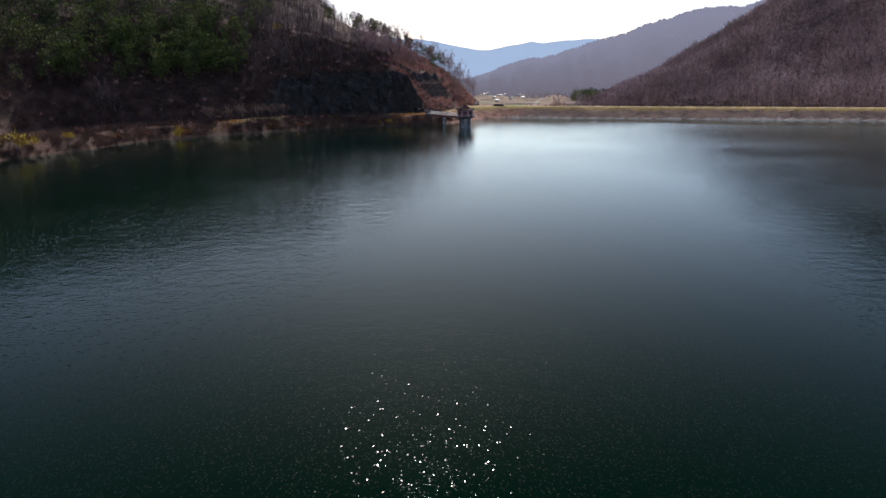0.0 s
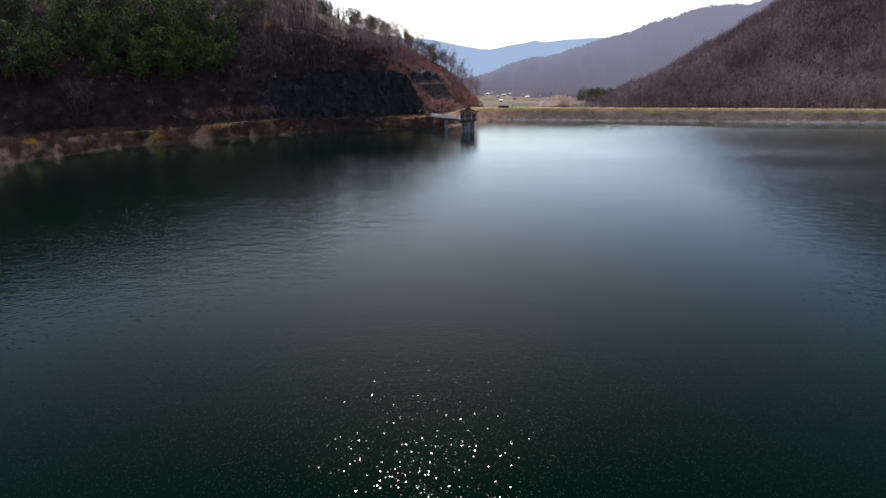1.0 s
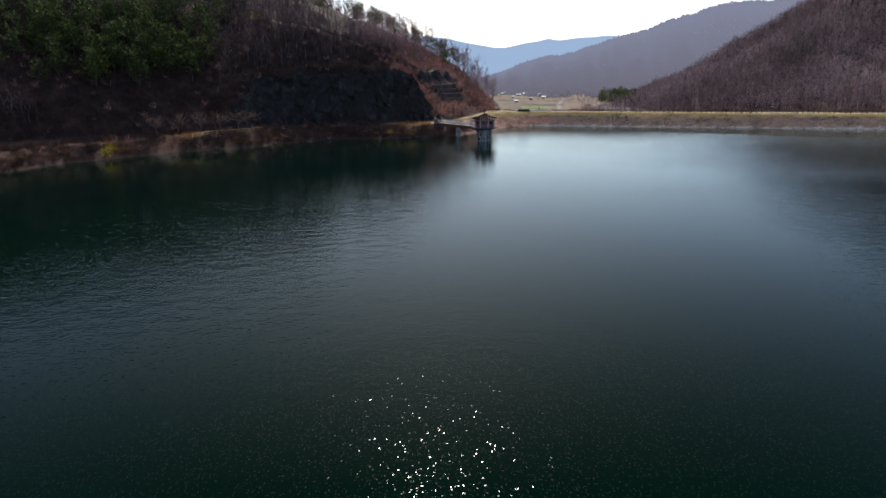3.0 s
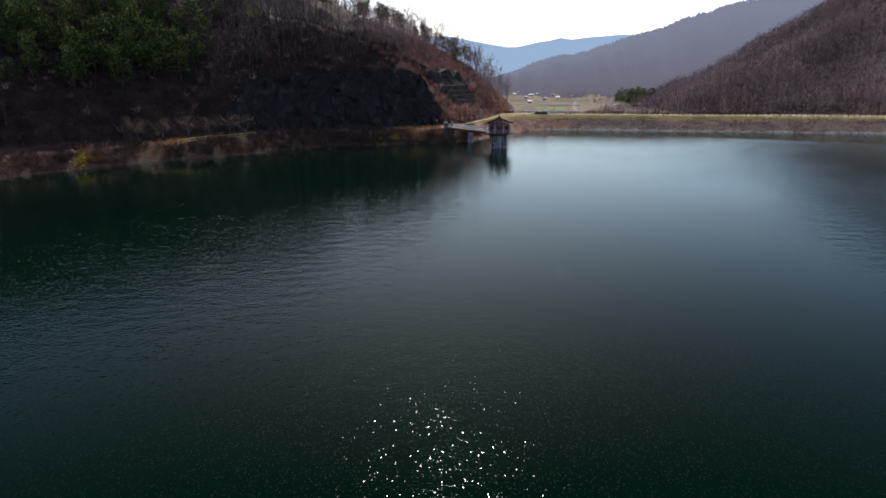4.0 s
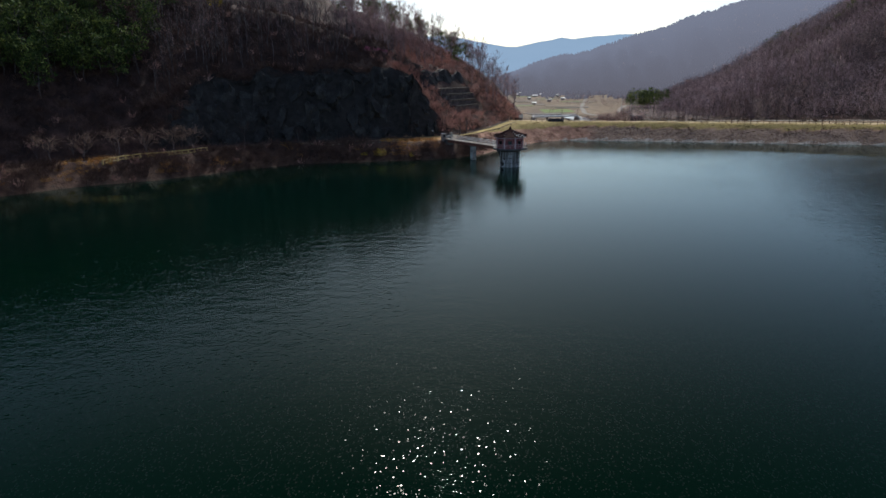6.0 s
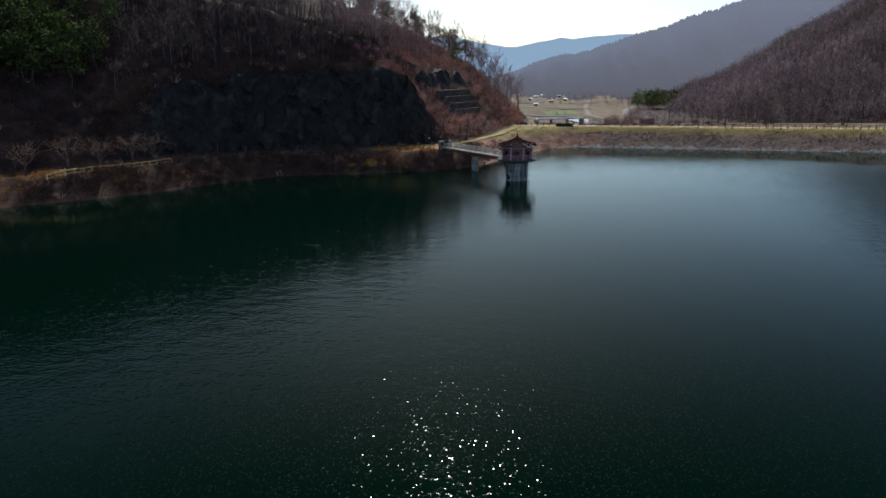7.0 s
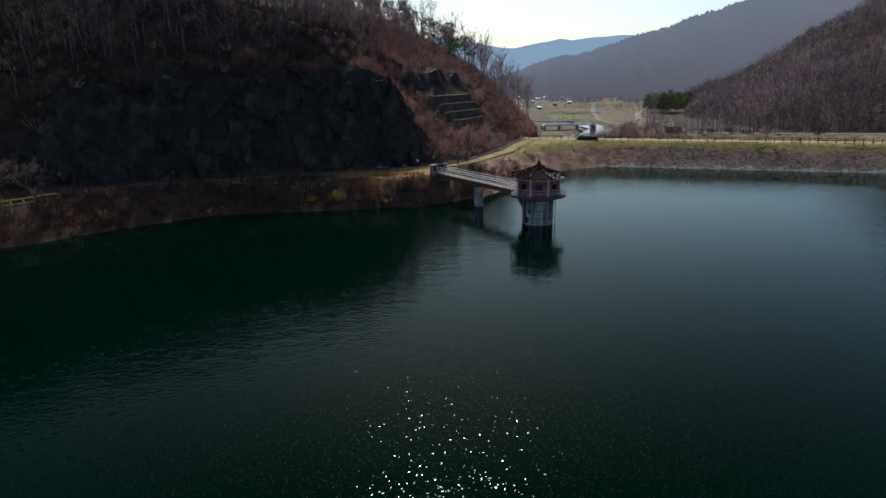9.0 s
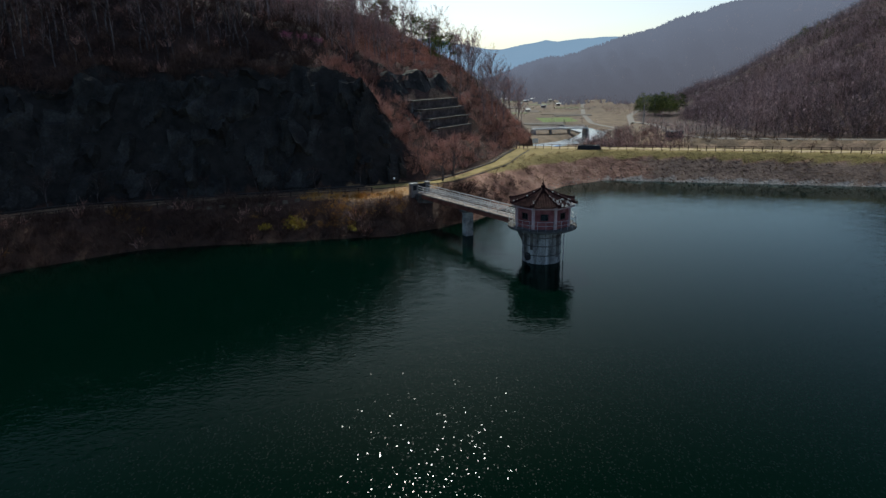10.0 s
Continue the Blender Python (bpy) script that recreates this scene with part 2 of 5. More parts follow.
def water_material():
    m = bpy.data.materials.new("lake_water")
    m.use_nodes = True
    n, l = m.node_tree.nodes, m.node_tree.links
    n.remove(n["Principled BSDF"])
    body, gloss, mixed = n.new("ShaderNodeBsdfDiffuse"), n.new("ShaderNodeBsdfGlossy"), n.new("ShaderNodeMixShader")
    body.inputs["Color"].default_value = (0.0003, 0.0056, 0.0033, 1)
    gloss.inputs["Color"].default_value = (0.86, 1.0, 0.985, 1)
    gloss.inputs["Roughness"].default_value = 0.045
    fr, low, bend, gain = n.new("ShaderNodeFresnel"), n.new("ShaderNodeMath"), n.new("ShaderNodeMath"), n.new("ShaderNodeMath")
    fr.inputs["IOR"].default_value = 1.333
    low.operation, bend.operation, gain.operation = "SUBTRACT", "POWER", "MULTIPLY"
    low.use_clamp = True
    low.inputs[1].default_value, bend.inputs[1].default_value, gain.inputs[1].default_value = 0.033, 1.47, 1.68
    l.new(fr.outputs[0], low.inputs[0])
    l.new(low.outputs[0], bend.inputs[0])
    l.new(bend.outputs[0], gain.inputs[0])
    l.new(gain.outputs[0], mixed.inputs[0])
    l.new(body.outputs[0], mixed.inputs[1])
    l.new(gloss.outputs[0], mixed.inputs[2])
    # how far the wind reaches: calm under the banks, rippled in the open
    sheltered = n.new("ShaderNodeAttribute")
    sheltered.attribute_name = "open_water"
    tc = n.new("ShaderNodeTexCoord")
    mp = n.new("ShaderNodeMapping")
    mp.inputs["Rotation"].default_value = (0, 0, radians(18))
    mp.inputs["Scale"].default_value = (0.75, 1.25, 1)
    l.new(tc.outputs["Object"], mp.inputs["Vector"])
    small, mid, patch = (n.new("ShaderNodeTexNoise") for _ in range(3))
    small.inputs["Scale"].default_value, small.inputs["Detail"].default_value = 2.4, 2.0
    mid.inputs["Scale"].default_value, mid.inputs["Detail"].default_value = 0.5, 2.0
    patch.inputs["Scale"].default_value, patch.inputs["Detail"].default_value = 0.020, 3.0
    fine = n.new("ShaderNodeTexNoise")
    fine.inputs["Scale"].default_value, fine.inputs["Detail"].default_value = 5.5, 1.0
    for t in (small, mid, patch, fine):
        l.new(mp.outputs[0], t.inputs["Vector"])

    def calc(op, a, b, c=0.18):
        k = n.new("ShaderNodeMath")
        k.operation = op
        k.inputs[2].default_value = c
        for i, v in enumerate((a, b)):
            if isinstance(v, (int, float)):
                k.inputs[i].default_value = v
            else:
                l.new(v, k.inputs[i])
        return k.outputs[0]

    rg = n.new("ShaderNodeMapRange")
    rg.inputs["From Min"].default_value, rg.inputs["From Max"].default_value = 0.40, 0.62
    rg.inputs["To Min"].default_value, rg.inputs["To Max"].default_value = 0.6, 1.0
    l.new(patch.outputs["Fac"], rg.inputs["Value"])
    swell = calc("ADD", calc("MULTIPLY", mid.outputs["Fac"], 0.040), calc("ADD", calc("MULTIPLY", small.outputs["Fac"], 0.021), calc("MULTIPLY", fine.outputs["Fac"], 0.005)))
    wind = calc("MULTIPLY", rg.outputs[0], calc("MULTIPLY_ADD", sheltered.outputs["Fac"], 0.82))
    swell = calc("MULTIPLY", swell, wind)
    # short crests, some steep enough to catch the sun
    cell = n.new("ShaderNodeTexVoronoi")
    cell.inputs["Scale"].default_value = 2.8
    l.new(mp.outputs[0], cell.inputs["Vector"])
    sep = n.new("ShaderNodeSeparateColor")
    l.new(cell.outputs["Color"], sep.inputs[0])
    dome = calc("MAXIMUM", calc("SUBTRACT", 1.0, calc("POWER", calc("DIVIDE", cell.outputs["Distance"], 0.55), 2.0)), 0.0)
    crest = calc("MULTIPLY", calc("MULTIPLY", dome, calc("POWER", sep.outputs[0], 2.8)), calc("MULTIPLY", wind, 0.011))
    height = calc("ADD", swell, crest)
    bp = n.new("ShaderNodeBump")
    bp.inputs["Strength"].default_value, bp.inputs["Distance"].default_value = 1.0, 1.0
    l.new(height, bp.inputs["Height"])
    l.new(bp.outputs[0], gloss.inputs["Normal"])
    # scattered steep wavelet faces, each a small mirror that may catch the sun
    tile = n.new("ShaderNodeTexVoronoi")
    tile.inputs["Scale"].default_value = 6.2
    lie = n.new("ShaderNodeMapping")
    lie.inputs["Rotation"].default_value = (0, 0, radians(-8))
    lie.inputs["Scale"].default_value = (1.15, 0.8, 1)
    l.new(tc.outputs["Object"], lie.inputs["Vector"])
    l.new(lie.outputs[0], tile.inputs["Vector"])
    rnd = n.new("ShaderNodeSeparateColor")
    l.new(tile.outputs["Color"], rnd.inputs[0])
    pick = calc("MAXIMUM", calc("MULTIPLY", calc("SUBTRACT", rnd.outputs[2], 0.32), 1.47), 0.0)
    size = calc("MULTIPLY", calc("POWER", pick, 0.6), 0.20)
    way = n.new("ShaderNodeCombineXYZ")
    l.new(calc("MULTIPLY", calc("SUBTRACT", rnd.outputs[0], 0.5), size), way.inputs[0])
    l.new(calc("MULTIPLY", calc("SUBTRACT", rnd.outputs[1], 0.5), size), way.inputs[1])
    way.inputs[2].default_value = 1.0
    unit = n.new("ShaderNodeVectorMath")
    unit.operation = "NORMALIZE"
    l.new(way.outputs[0], unit.inputs[0])
    face = n.new("ShaderNodeBsdfGlossy")
    face.distribution = "BECKMANN"
    face.inputs["Roughness"].default_value = 0.17
    l.new(unit.outputs["Vector"], face.inputs["Normal"])
    disc = calc("MULTIPLY", calc("LESS_THAN", tile.outputs["Distance"], 0.34), calc("GREATER_THAN", rnd.outputs[2], 0.32))
    disc = calc("MULTIPLY", calc("MULTIPLY", disc, calc("MULTIPLY", calc("MINIMUM", sheltered.outputs["Fac"], 1.0), 0.22)), calc("MINIMUM", fr.outputs[0], 0.08))
    both = n.new("ShaderNodeMixShader")
    l.new(disc, both.inputs[0])
    l.new(mixed.outputs[0], both.inputs[1])
    l.new(face.outputs[0], both.inputs[2])
    l.new(both.outputs[0], n["Material Output"].inputs["Surface"])
    return m


M_water = water_material()


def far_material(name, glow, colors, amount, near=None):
    """Distant hills, part surface, part painted haze: kilometres of lit air put in as emission, more of it with
    distance.
    """
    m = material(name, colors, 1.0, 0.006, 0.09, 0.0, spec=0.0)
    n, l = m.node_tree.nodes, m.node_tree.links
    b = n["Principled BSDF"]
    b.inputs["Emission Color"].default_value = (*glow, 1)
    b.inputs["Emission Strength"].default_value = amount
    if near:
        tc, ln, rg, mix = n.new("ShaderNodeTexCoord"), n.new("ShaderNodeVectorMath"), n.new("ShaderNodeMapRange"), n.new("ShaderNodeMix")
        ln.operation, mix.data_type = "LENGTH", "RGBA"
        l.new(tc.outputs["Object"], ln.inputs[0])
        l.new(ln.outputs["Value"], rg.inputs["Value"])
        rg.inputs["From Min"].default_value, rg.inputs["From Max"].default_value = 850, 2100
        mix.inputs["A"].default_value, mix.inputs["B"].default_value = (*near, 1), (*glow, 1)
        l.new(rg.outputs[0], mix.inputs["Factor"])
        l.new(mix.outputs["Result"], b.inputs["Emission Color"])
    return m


# Emission paints the air haze on these hills; they are no light source.
M_far = far_material("far_mountains_haze_glow", (0.47, 0.65, 0.88), [(0.02, 0.025, 0.03), (0.03, 0.035, 0.04)], 0.62)
M_mid = far_material("haze_glow_ridge", (0.275, 0.29, 0.375), [(0.02, 0.015, 0.013), (0.045, 0.034, 0.03)], 0.70, (0.180, 0.172, 0.207))
M_mid_wood = far_material("haze_glow_wood", (0.275, 0.29, 0.375), [(0.018, 0.015, 0.014), (0.038, 0.031, 0.028)], 0.74, (0.180, 0.172, 0.207))


# ---- helpers of this scene ----
def mesh_of(name, verts, faces, mat, smooth=False):
    me = bpy.data.meshes.new(name)
    me.from_pydata([tuple(v) for v in verts], [], faces)
    if mat:
        me.materials.append(mat)
    if smooth:
        me.polygons.foreach_set("use_smooth", [True] * len(me.polygons))
    me.update()
    return me


def tri_mesh(name, v, f, mat):
    """A mesh from numpy arrays of vertices and triangles."""
    me = bpy.data.meshes.new(name)
    me.vertices.add(len(v))
    me.vertices.foreach_set("co", np.ascontiguousarray(v, np.float32).ravel())
    me.loops.add(len(f) * 3)
    me.loops.foreach_set("vertex_index", np.ascontiguousarray(f, np.int32).ravel())
    me.polygons.add(len(f))
    me.polygons.foreach_set("loop_start", np.arange(0, len(f) * 3, 3, dtype=np.int32))
    me.materials.append(mat)
    me.update(calc_edges=True)
    return me


def empty(name, loc=(0, 0, 0), rz=0.0):
    ob = new(name)
    ob.matrix_world = pose(*loc, 0, 0, rz)
    return ob


def part(name, bm, mat, parent, label=""):
    """Links a bmesh as one mesh under a thing or a part."""
    me = bpy.data.meshes.new(name)
    bm.normal_update()
    bm.to_mesh(me)
    bm.free()
    me.materials.append(mat)
    ob = new(name, me)
    ob.parent = parent
    if label:
        ob["label"] = label
    return ob


def add_box(bm, x0, x1, y0, y1, z0, z1, bevel=0.0, m=None):
    r = bmesh.ops.create_cube(bm, size=1.0)
    vs = r["verts"]
    for v in vs:
        v.co = Vector((x0 + (v.co.x + 0.5) * (x1 - x0), y0 + (v.co.y + 0.5) * (y1 - y0), z0 + (v.co.z + 0.5) * (z1 - z0)))
    if bevel:
        es = list({e for v in vs for e in v.link_edges})
        out = bmesh.ops.bevel(bm, geom=es, offset=bevel, segments=1, affect="EDGES")
        vs = list({v for f in out["faces"] for v in f.verts} | {v for v in vs if v.is_valid})
    if m is not None:
        bmesh.ops.transform(bm, matrix=m, verts=[v for v in vs if v.is_valid])
    return vs


def box_bm(*a, **k):
    bm = bmesh.new()
    add_box(bm, *a, **k)
    return bm


def rod_between(bm, a, b, r0, r1=None, n=8):
    a, b = Vector(a), Vector(b)
    r1 = r0 if r1 is None else r1
    d = b - a
    m = Matrix.Translation((a + b) / 2) @ d.to_track_quat("Z", "Y").to_matrix().to_4x4()
    bmesh.ops.create_cone(bm, cap_ends=True, segments=n, radius1=r0, radius2=r1, depth=d.length, matrix=m)


def rod_bm(a, b, r0, r1=None, n=8):
    bm = bmesh.new()
    rod_between(bm, a, b, r0, r1, n)
    return bm


def lathe(bm, prof, n=40, a0=0.0, a1=2 * math.pi):
    """Turns a profile of (radius, height) round the z axis."""
    full = abs(a1 - a0 - 2 * math.pi) < 1e-6
    k = n if full else n + 1
    rings = [[bm.verts.new((r * math.cos(a0 + (a1 - a0) * i / n), r * math.sin(a0 + (a1 - a0) * i / n), z)) for i in range(k)] for r, z in prof]
    for p, q in zip(rings, rings[1:]):
        for i in range(n):
            j = (i + 1) % k
            bm.faces.new((p[i], p[j], q[j], q[i]))
    if full:
        if prof[0][0] > 1e-4:
            bm.faces.new(list(reversed(rings[0])))
        if prof[-1][0] > 1e-4:
            bm.faces.new(rings[-1])


# ---- the lie of the land ----
_rs = np.random.RandomState(7)
_lat = _rs.rand(64, 64)


def vnoise(x, y):
    """Smooth value noise on a unit lattice, 0 to 1."""
    xi, yi = np.floor(x).astype(int), np.floor(y).astype(int)
    fx, fy = x - xi, y - yi
    fx, fy = fx * fx * (3 - 2 * fx), fy * fy * (3 - 2 * fy)
    g = lambda i, j: _lat[i % 64, j % 64]
    return (g(xi, yi) * (1 - fx) + g(xi + 1, yi) * fx) * (1 - fy) + (g(xi, yi + 1) * (1 - fx) + g(xi + 1, yi + 1) * fx) * fy


def fbm(x, y, s, octaves=4):
    t, a, out = 0.0, 1.0, 0.0
    for k in range(octaves):
        out = out + a * vnoise(x / s + 17.3 * k, y / s + 5.1 * k)
        t, a, s = t + a, a * 0.5, s * 0.5
    return out / t


def sstep(a, b, x):
    u = np.clip((x - a) / (b - a), 0, 1)
    return u * u * (3 - 2 * u)


def side_dist(x, y, line):
    """Distance to a line of points; positive on the left of its direction."""
    best = np.full(np.shape(x), 1e9)
    sign = np.ones(np.shape(x))
    for (ax, ay), (bx, by) in zip(line, line[1:]):
        dx, dy = bx - ax, by - ay
        ll = dx * dx + dy * dy
        u = np.clip(((x - ax) * dx + (y - ay) * dy) / ll, 0, 1)
        px, py = ax + u * dx, ay + u * dy
        d = np.hypot(x - px, y - py)
        s = np.sign(dx * (y - py) - dy * (x - px))
        near = d < best - 1e-6
        best = np.where(near, d, best)
        sign = np.where(near, np.where(s == 0, 1, s), sign)
    return best * sign


# the lake's edge, then the line where the western hill begins, and the same for the eastern hill
SHORE = [(-60, -900), (-150, -150), (-124, 60), (-113.5, 160), (-106, 185), (-101, 202), (-89.5, 213), (-81, 222), (-74, 228), (-66, 234.5), (-57, 243), (-48, 252), (-40, 256), (-25, 258.5), (-9, 260), (-3, 264), (3, 271),
         (12, 284), (20, 297), (30, 303.4), (100, 286.6), (205, 261.4), (232, 236), (250, 60), (300, -150), (200, -900)]
FOOT_W = [(-90, -900), (-185, -150), (-158, 60), (-139, 163), (-125.5, 203.5), (-103.5, 225.5), (-77.5, 248.5), (-56, 265.5), (-30, 273.5), (-15, 278.5), (-4.5, 283),
          (6, 297.5), (12, 316), (20, 340), (23, 375), (10, 430), (-40, 520), (-160, 640), (-500, 900), (-1500, 1500)]
FOOT_E = [(240, -900), (330, -150), (275, 60), (258, 240), (205, 300), (150, 360), (124, 380), (114, 400), (114, 440), (122, 500), (138, 560), (158, 628),
          (185, 740), (250, 830), (420, 920), (900, 1050), (2500, 1400)]
RIVER = [(22, 432), (38, 448), (52, 460), (64, 478), (74, 506), (70, 540)]
HILL_ROAD = [(230, 285), (150, 351), (112, 375), (87, 392), (82, 412), (92, 470), (105, 545), (124, 620), (168, 735), (250, 830), (420, 920)]
ROAD_Z, CREST_Z, VALLEY_Z = 4.0, 5.1, -8.0


def z_shift(u):
    return u * 1.6


def land(x, y, rough=True):
    """Height of the ground, and the covers on it."""
    x, y = np.asarray(x, float), np.asarray(y, float)
    s = side_dist(x, y, SHORE)
    if rough:
        s = s + (fbm(x, y, 16.0, 4) - 0.5) * 6.0 * sstep(20, -10, x)
    uw = side_dist(x, y, FOOT_W)
    ue = -side_dist(x, y, FOOT_E)
    n1 = fbm(x + 300, y + 300, 30.0, 5) - 0.5
    n2 = fbm(x + 900, y + 100, 7.0, 4) - 0.5
    # western hill: a rock cutting beside the road, wooded slope above
    u = np.maximum(uw, 0)
    cliff = sstep(-82, -66, x) * sstep(-5, -12, x + 0.085 * np.minimum(u, 13) ** 2) * sstep(306, 292, y)
    slope = (64 + 12 * sstep(-50, -85, x)) * (1 - np.exp(-u * 1.02 / 64)) + 10 * sstep(60, 200, u)
    cut = np.minimum(u * 2.3, 17 + 0.10 * u) + np.maximum(u - 8, 0) * 0.78
    cut = np.minimum(cut, slope + 14)
    hw = ROAD_Z + 0.2 + slope * (1 - cliff) + cut * cliff + (n1 * 7 + n2 * 2.5) * sstep(0, 14, u)
    crag = np.abs(fbm(x + 40, y + z_shift(u), 5.0, 3) - 0.5) * 2
    hw = hw + cliff * (crag - 0.3) * 3.2 * sstep(0.5, 4, u) * sstep(16, 9, u)
    along_t, into_t = (x + 0.84) * 0.515 + (y - 301.4) * 0.857, -(x + 0.84) * 0.857 + (y - 301.4) * 0.515
    bench = 9.4 + 0.949 * into_t + 9 * (sstep(-8, -11, along_t) + sstep(12, 15, along_t) + sstep(-1.5, -4, into_t) + sstep(7.5, 10, into_t))
    hw = np.minimum(hw, bench)
    hw = np.where(uw > 0, hw, -50)
    # eastern hill over a bench that carries the valley road
    base = 1.8 - 3.3 * sstep(330, 405, y) - 7.7 * sstep(430, 600, y)
    e = np.maximum(ue, 0)
    he = base + 0.40 * np.minimum(e, 50) + 0.62 * np.maximum(e - 50, 0) + (n1 * 14 + n2 * 2) * sstep(0, 40, e)
    he = np.minimum(he, 165 + n1 * 20)
    bw = 14 + 21 * sstep(360, 392, y) * sstep(445, 410, y) + 14 * sstep(405, 445, y) * sstep(570, 520, y)
    he = np.where(ue > 0, he, np.where(ue > -bw, base, base + (ue + bw) * 0.5 + (n2 * 2.0 - 4.5 * np.abs(fbm(x + 70, y * 0.5, 9.0, 3) - 0.5) * 2) * sstep(-1.5, -6, ue + bw)))
    # dam crest and its back slope
    crest = 319.5 - 0.25 * x
    back = (y - crest) * 0.97 - 6.0
    cap = ROAD_Z + (CREST_Z - ROAD_Z) * sstep(280, 308, y + 0.25 * x) * sstep(-12, 4, x)
    ramp = np.where(x > 10, 0.66, 0.60)
    rise = np.minimum(cap, s * ramp)
    rise = np.where((x > 8) & (y > 250), np.minimum(rise, CREST_Z - np.maximum(back, 0) * 0.5), rise)
    val = VALLEY_Z - 0.004 * np.maximum(y - 400, 0) + (fbm(x, y, 60, 3) - 0.5) * 1.5
    river = np.abs(side_dist(x, y, RIVER))
    val = val - 2.2 * sstep(11, 6.5, river)
    out = np.maximum(np.maximum(rise, val), np.maximum(hw, he))
    bed = np.maximum(s * 0.55, -7.0)
    z = np.where(s < 0, bed, out)
    flat = (s > 8.5) & (uw < -0.5)
    z = z + n2 * np.where(x > 8, 0.35, 0.9) * sstep(0, 3, s) * np.where(flat & (y < 330), 0.12, 1.0) * sstep(330, 300, y + 0.25 * x - 5)
    masks = {
        "rock": cliff * sstep(-0.8, 0.2, uw) * sstep(9.4 + 4 * n2, 7.4 + 4 * n2, uw) * 0.9,
        "bank": np.where((s > -2) & (uw < -0.2) & (y < 345), 0.8, 0) + sstep(-16, -4, x) * sstep(25, 5, uw) * (uw > -4) * (y < 372) * 0.75 * sstep(280, 292, y),
        "grass": sstep(6.2, 7.6, s) * sstep(0.2, -0.8, uw) * (y < 340) * sstep(-27, -18, x) * (x < 60) * 0.8,
        "valley": np.where((y > 330) & (uw < 0) & (ue < -1) & (side_dist(x, y, HILL_ROAD) > -3.5), 0.9, 0.0),
        "sand": sstep(-1.5, 0.5, -ue - bw) * sstep(22, 12, -ue - bw) * (y < 445) * (y > 300) * (x > 40) * 0.85,
        "field": np.where((np.abs(x - 67) < 11) & (np.abs(y - 592) < 20), 0.9, 0.0),
        "stones": sstep(26, 48, x + 12 * n1) * sstep(4.4, 3.3, z + n2 * 1.6) * 0.8,
        "shingle": sstep(0.75, 0.35, z + n2 * 0.5) * sstep(22, 34, x) * 0.9,
        "track": np.where((back > -4.3) & (back < -1.5) & (x > 12), 0.9, 0.0),
        "earth": sstep(7, -3, x + 6 * n2) * 0.85,
        "crest": sstep(3.3, 4.0, z + n2 * 0.8 - 0.7 * sstep(12, 0, x) ) * 0.9 * sstep(-2, 3, x),
    }
    return z, s, uw, ue, back, masks


def ground_z(x, y):
    return float(land(np.array([x]), np.array([y]))[0][0])


def axis_steps(lo, hi, fine, mid_lo, mid_hi, mid, far):
    a = list(np.arange(lo, hi, fine))
    b = list(np.arange(a[-1] + mid, mid_hi, mid))
    c = list(np.arange(lo - mid, mid_lo, -mid))[::-1]
    up, dn = [], []
    v, st = b[-1], mid
    while v < far:
        st *= 1.15
        v += st
        up.append(v)
    v, st = c[0], mid
    while v > -far:
        st *= 1.15
        v -= st
        dn.append(v)
    return np.array(dn[::-1] + c + a + b + up)


XS = axis_steps(-130, 66, 1.5, -300, 420, 6.0, 4300)
YS = axis_steps(190, 372, 1.5, 60, 900, 6.0, 4300)
GX, GY = np.meshgrid(XS, YS)
GZ, GS, GUW, GUE, GBACK, GM = land(GX, GY)
_nx, _ny = len(XS), len(YS)
_idx = np.arange(_nx * _ny).reshape(_ny, _nx)
_quads = np.stack([_idx[:-1, :-1], _idx[:-1, 1:], _idx[1:, 1:], _idx[1:, :-1]], -1).reshape(-1, 4)
_c = lambda a: (a[:-1, :-1] + a[1:, 1:]).ravel() / 2
_is_dam = (_c(GX) > -2.5) & (_c(GX) < 232) & (_c(GS) > -6) & (_c(GBACK) < 28) & (_c(GUW) < -0.6) & (_c(GUE) < -9) & (_c(GY) > np.where(_c(GX) < 60, 266, 240))


def sheet(name, faces, mat, attrs, label, category):
    used, inv = np.unique(faces.ravel(), return_inverse=True)
    f = inv.reshape(-1, 4)
    co = np.stack([GX.ravel()[used], GY.ravel()[used], GZ.ravel()[used]], -1)
    me = bpy.data.meshes.new(name)
    me.vertices.add(len(co))
    me.vertices.foreach_set("co", co.astype(np.float32).ravel())
    me.loops.add(len(f) * 4)
    me.loops.foreach_set("vertex_index", f.astype(np.int32).ravel())
    me.polygons.add(len(f))
    me.polygons.foreach_set("loop_start", np.arange(0, len(f) * 4, 4, dtype=np.int32))
    me.polygons.foreach_set("use_smooth", np.ones(len(f), dtype=bool))
    me.update(calc_edges=True)
    me.materials.append(mat)
    for key, src in attrs:
        at = me.attributes.new(key, "FLOAT", "POINT")
        at.data.foreach_set("value", GM[src].ravel()[used].astype(np.float32))
    return tagged(new(name, me), label, category, kind="structure")


sheet("ground", _quads[~_is_dam], M_ground, [(k, k) for k in ("rock", "bank", "grass", "valley", "sand", "field")],
      "brown leaf-littered hillsides and lake banks with a rock cutting", "ground")
sheet("dam", _quads[_is_dam], M_dam, [("stones", "stones"), ("earth", "earth"), ("grass", "crest"), ("shingle", "shingle"), ("track", "track")],
      "earth embankment dam with stony face and dry grass crest", "dam")
WXS, WYS = np.linspace(-420, 300, 121), np.concatenate([np.linspace(-900, 40, 30), np.linspace(50, 330, 113)])
WX, WY = np.meshgrid(WXS, WYS)
_wi = np.arange(WX.size).reshape(WX.shape)
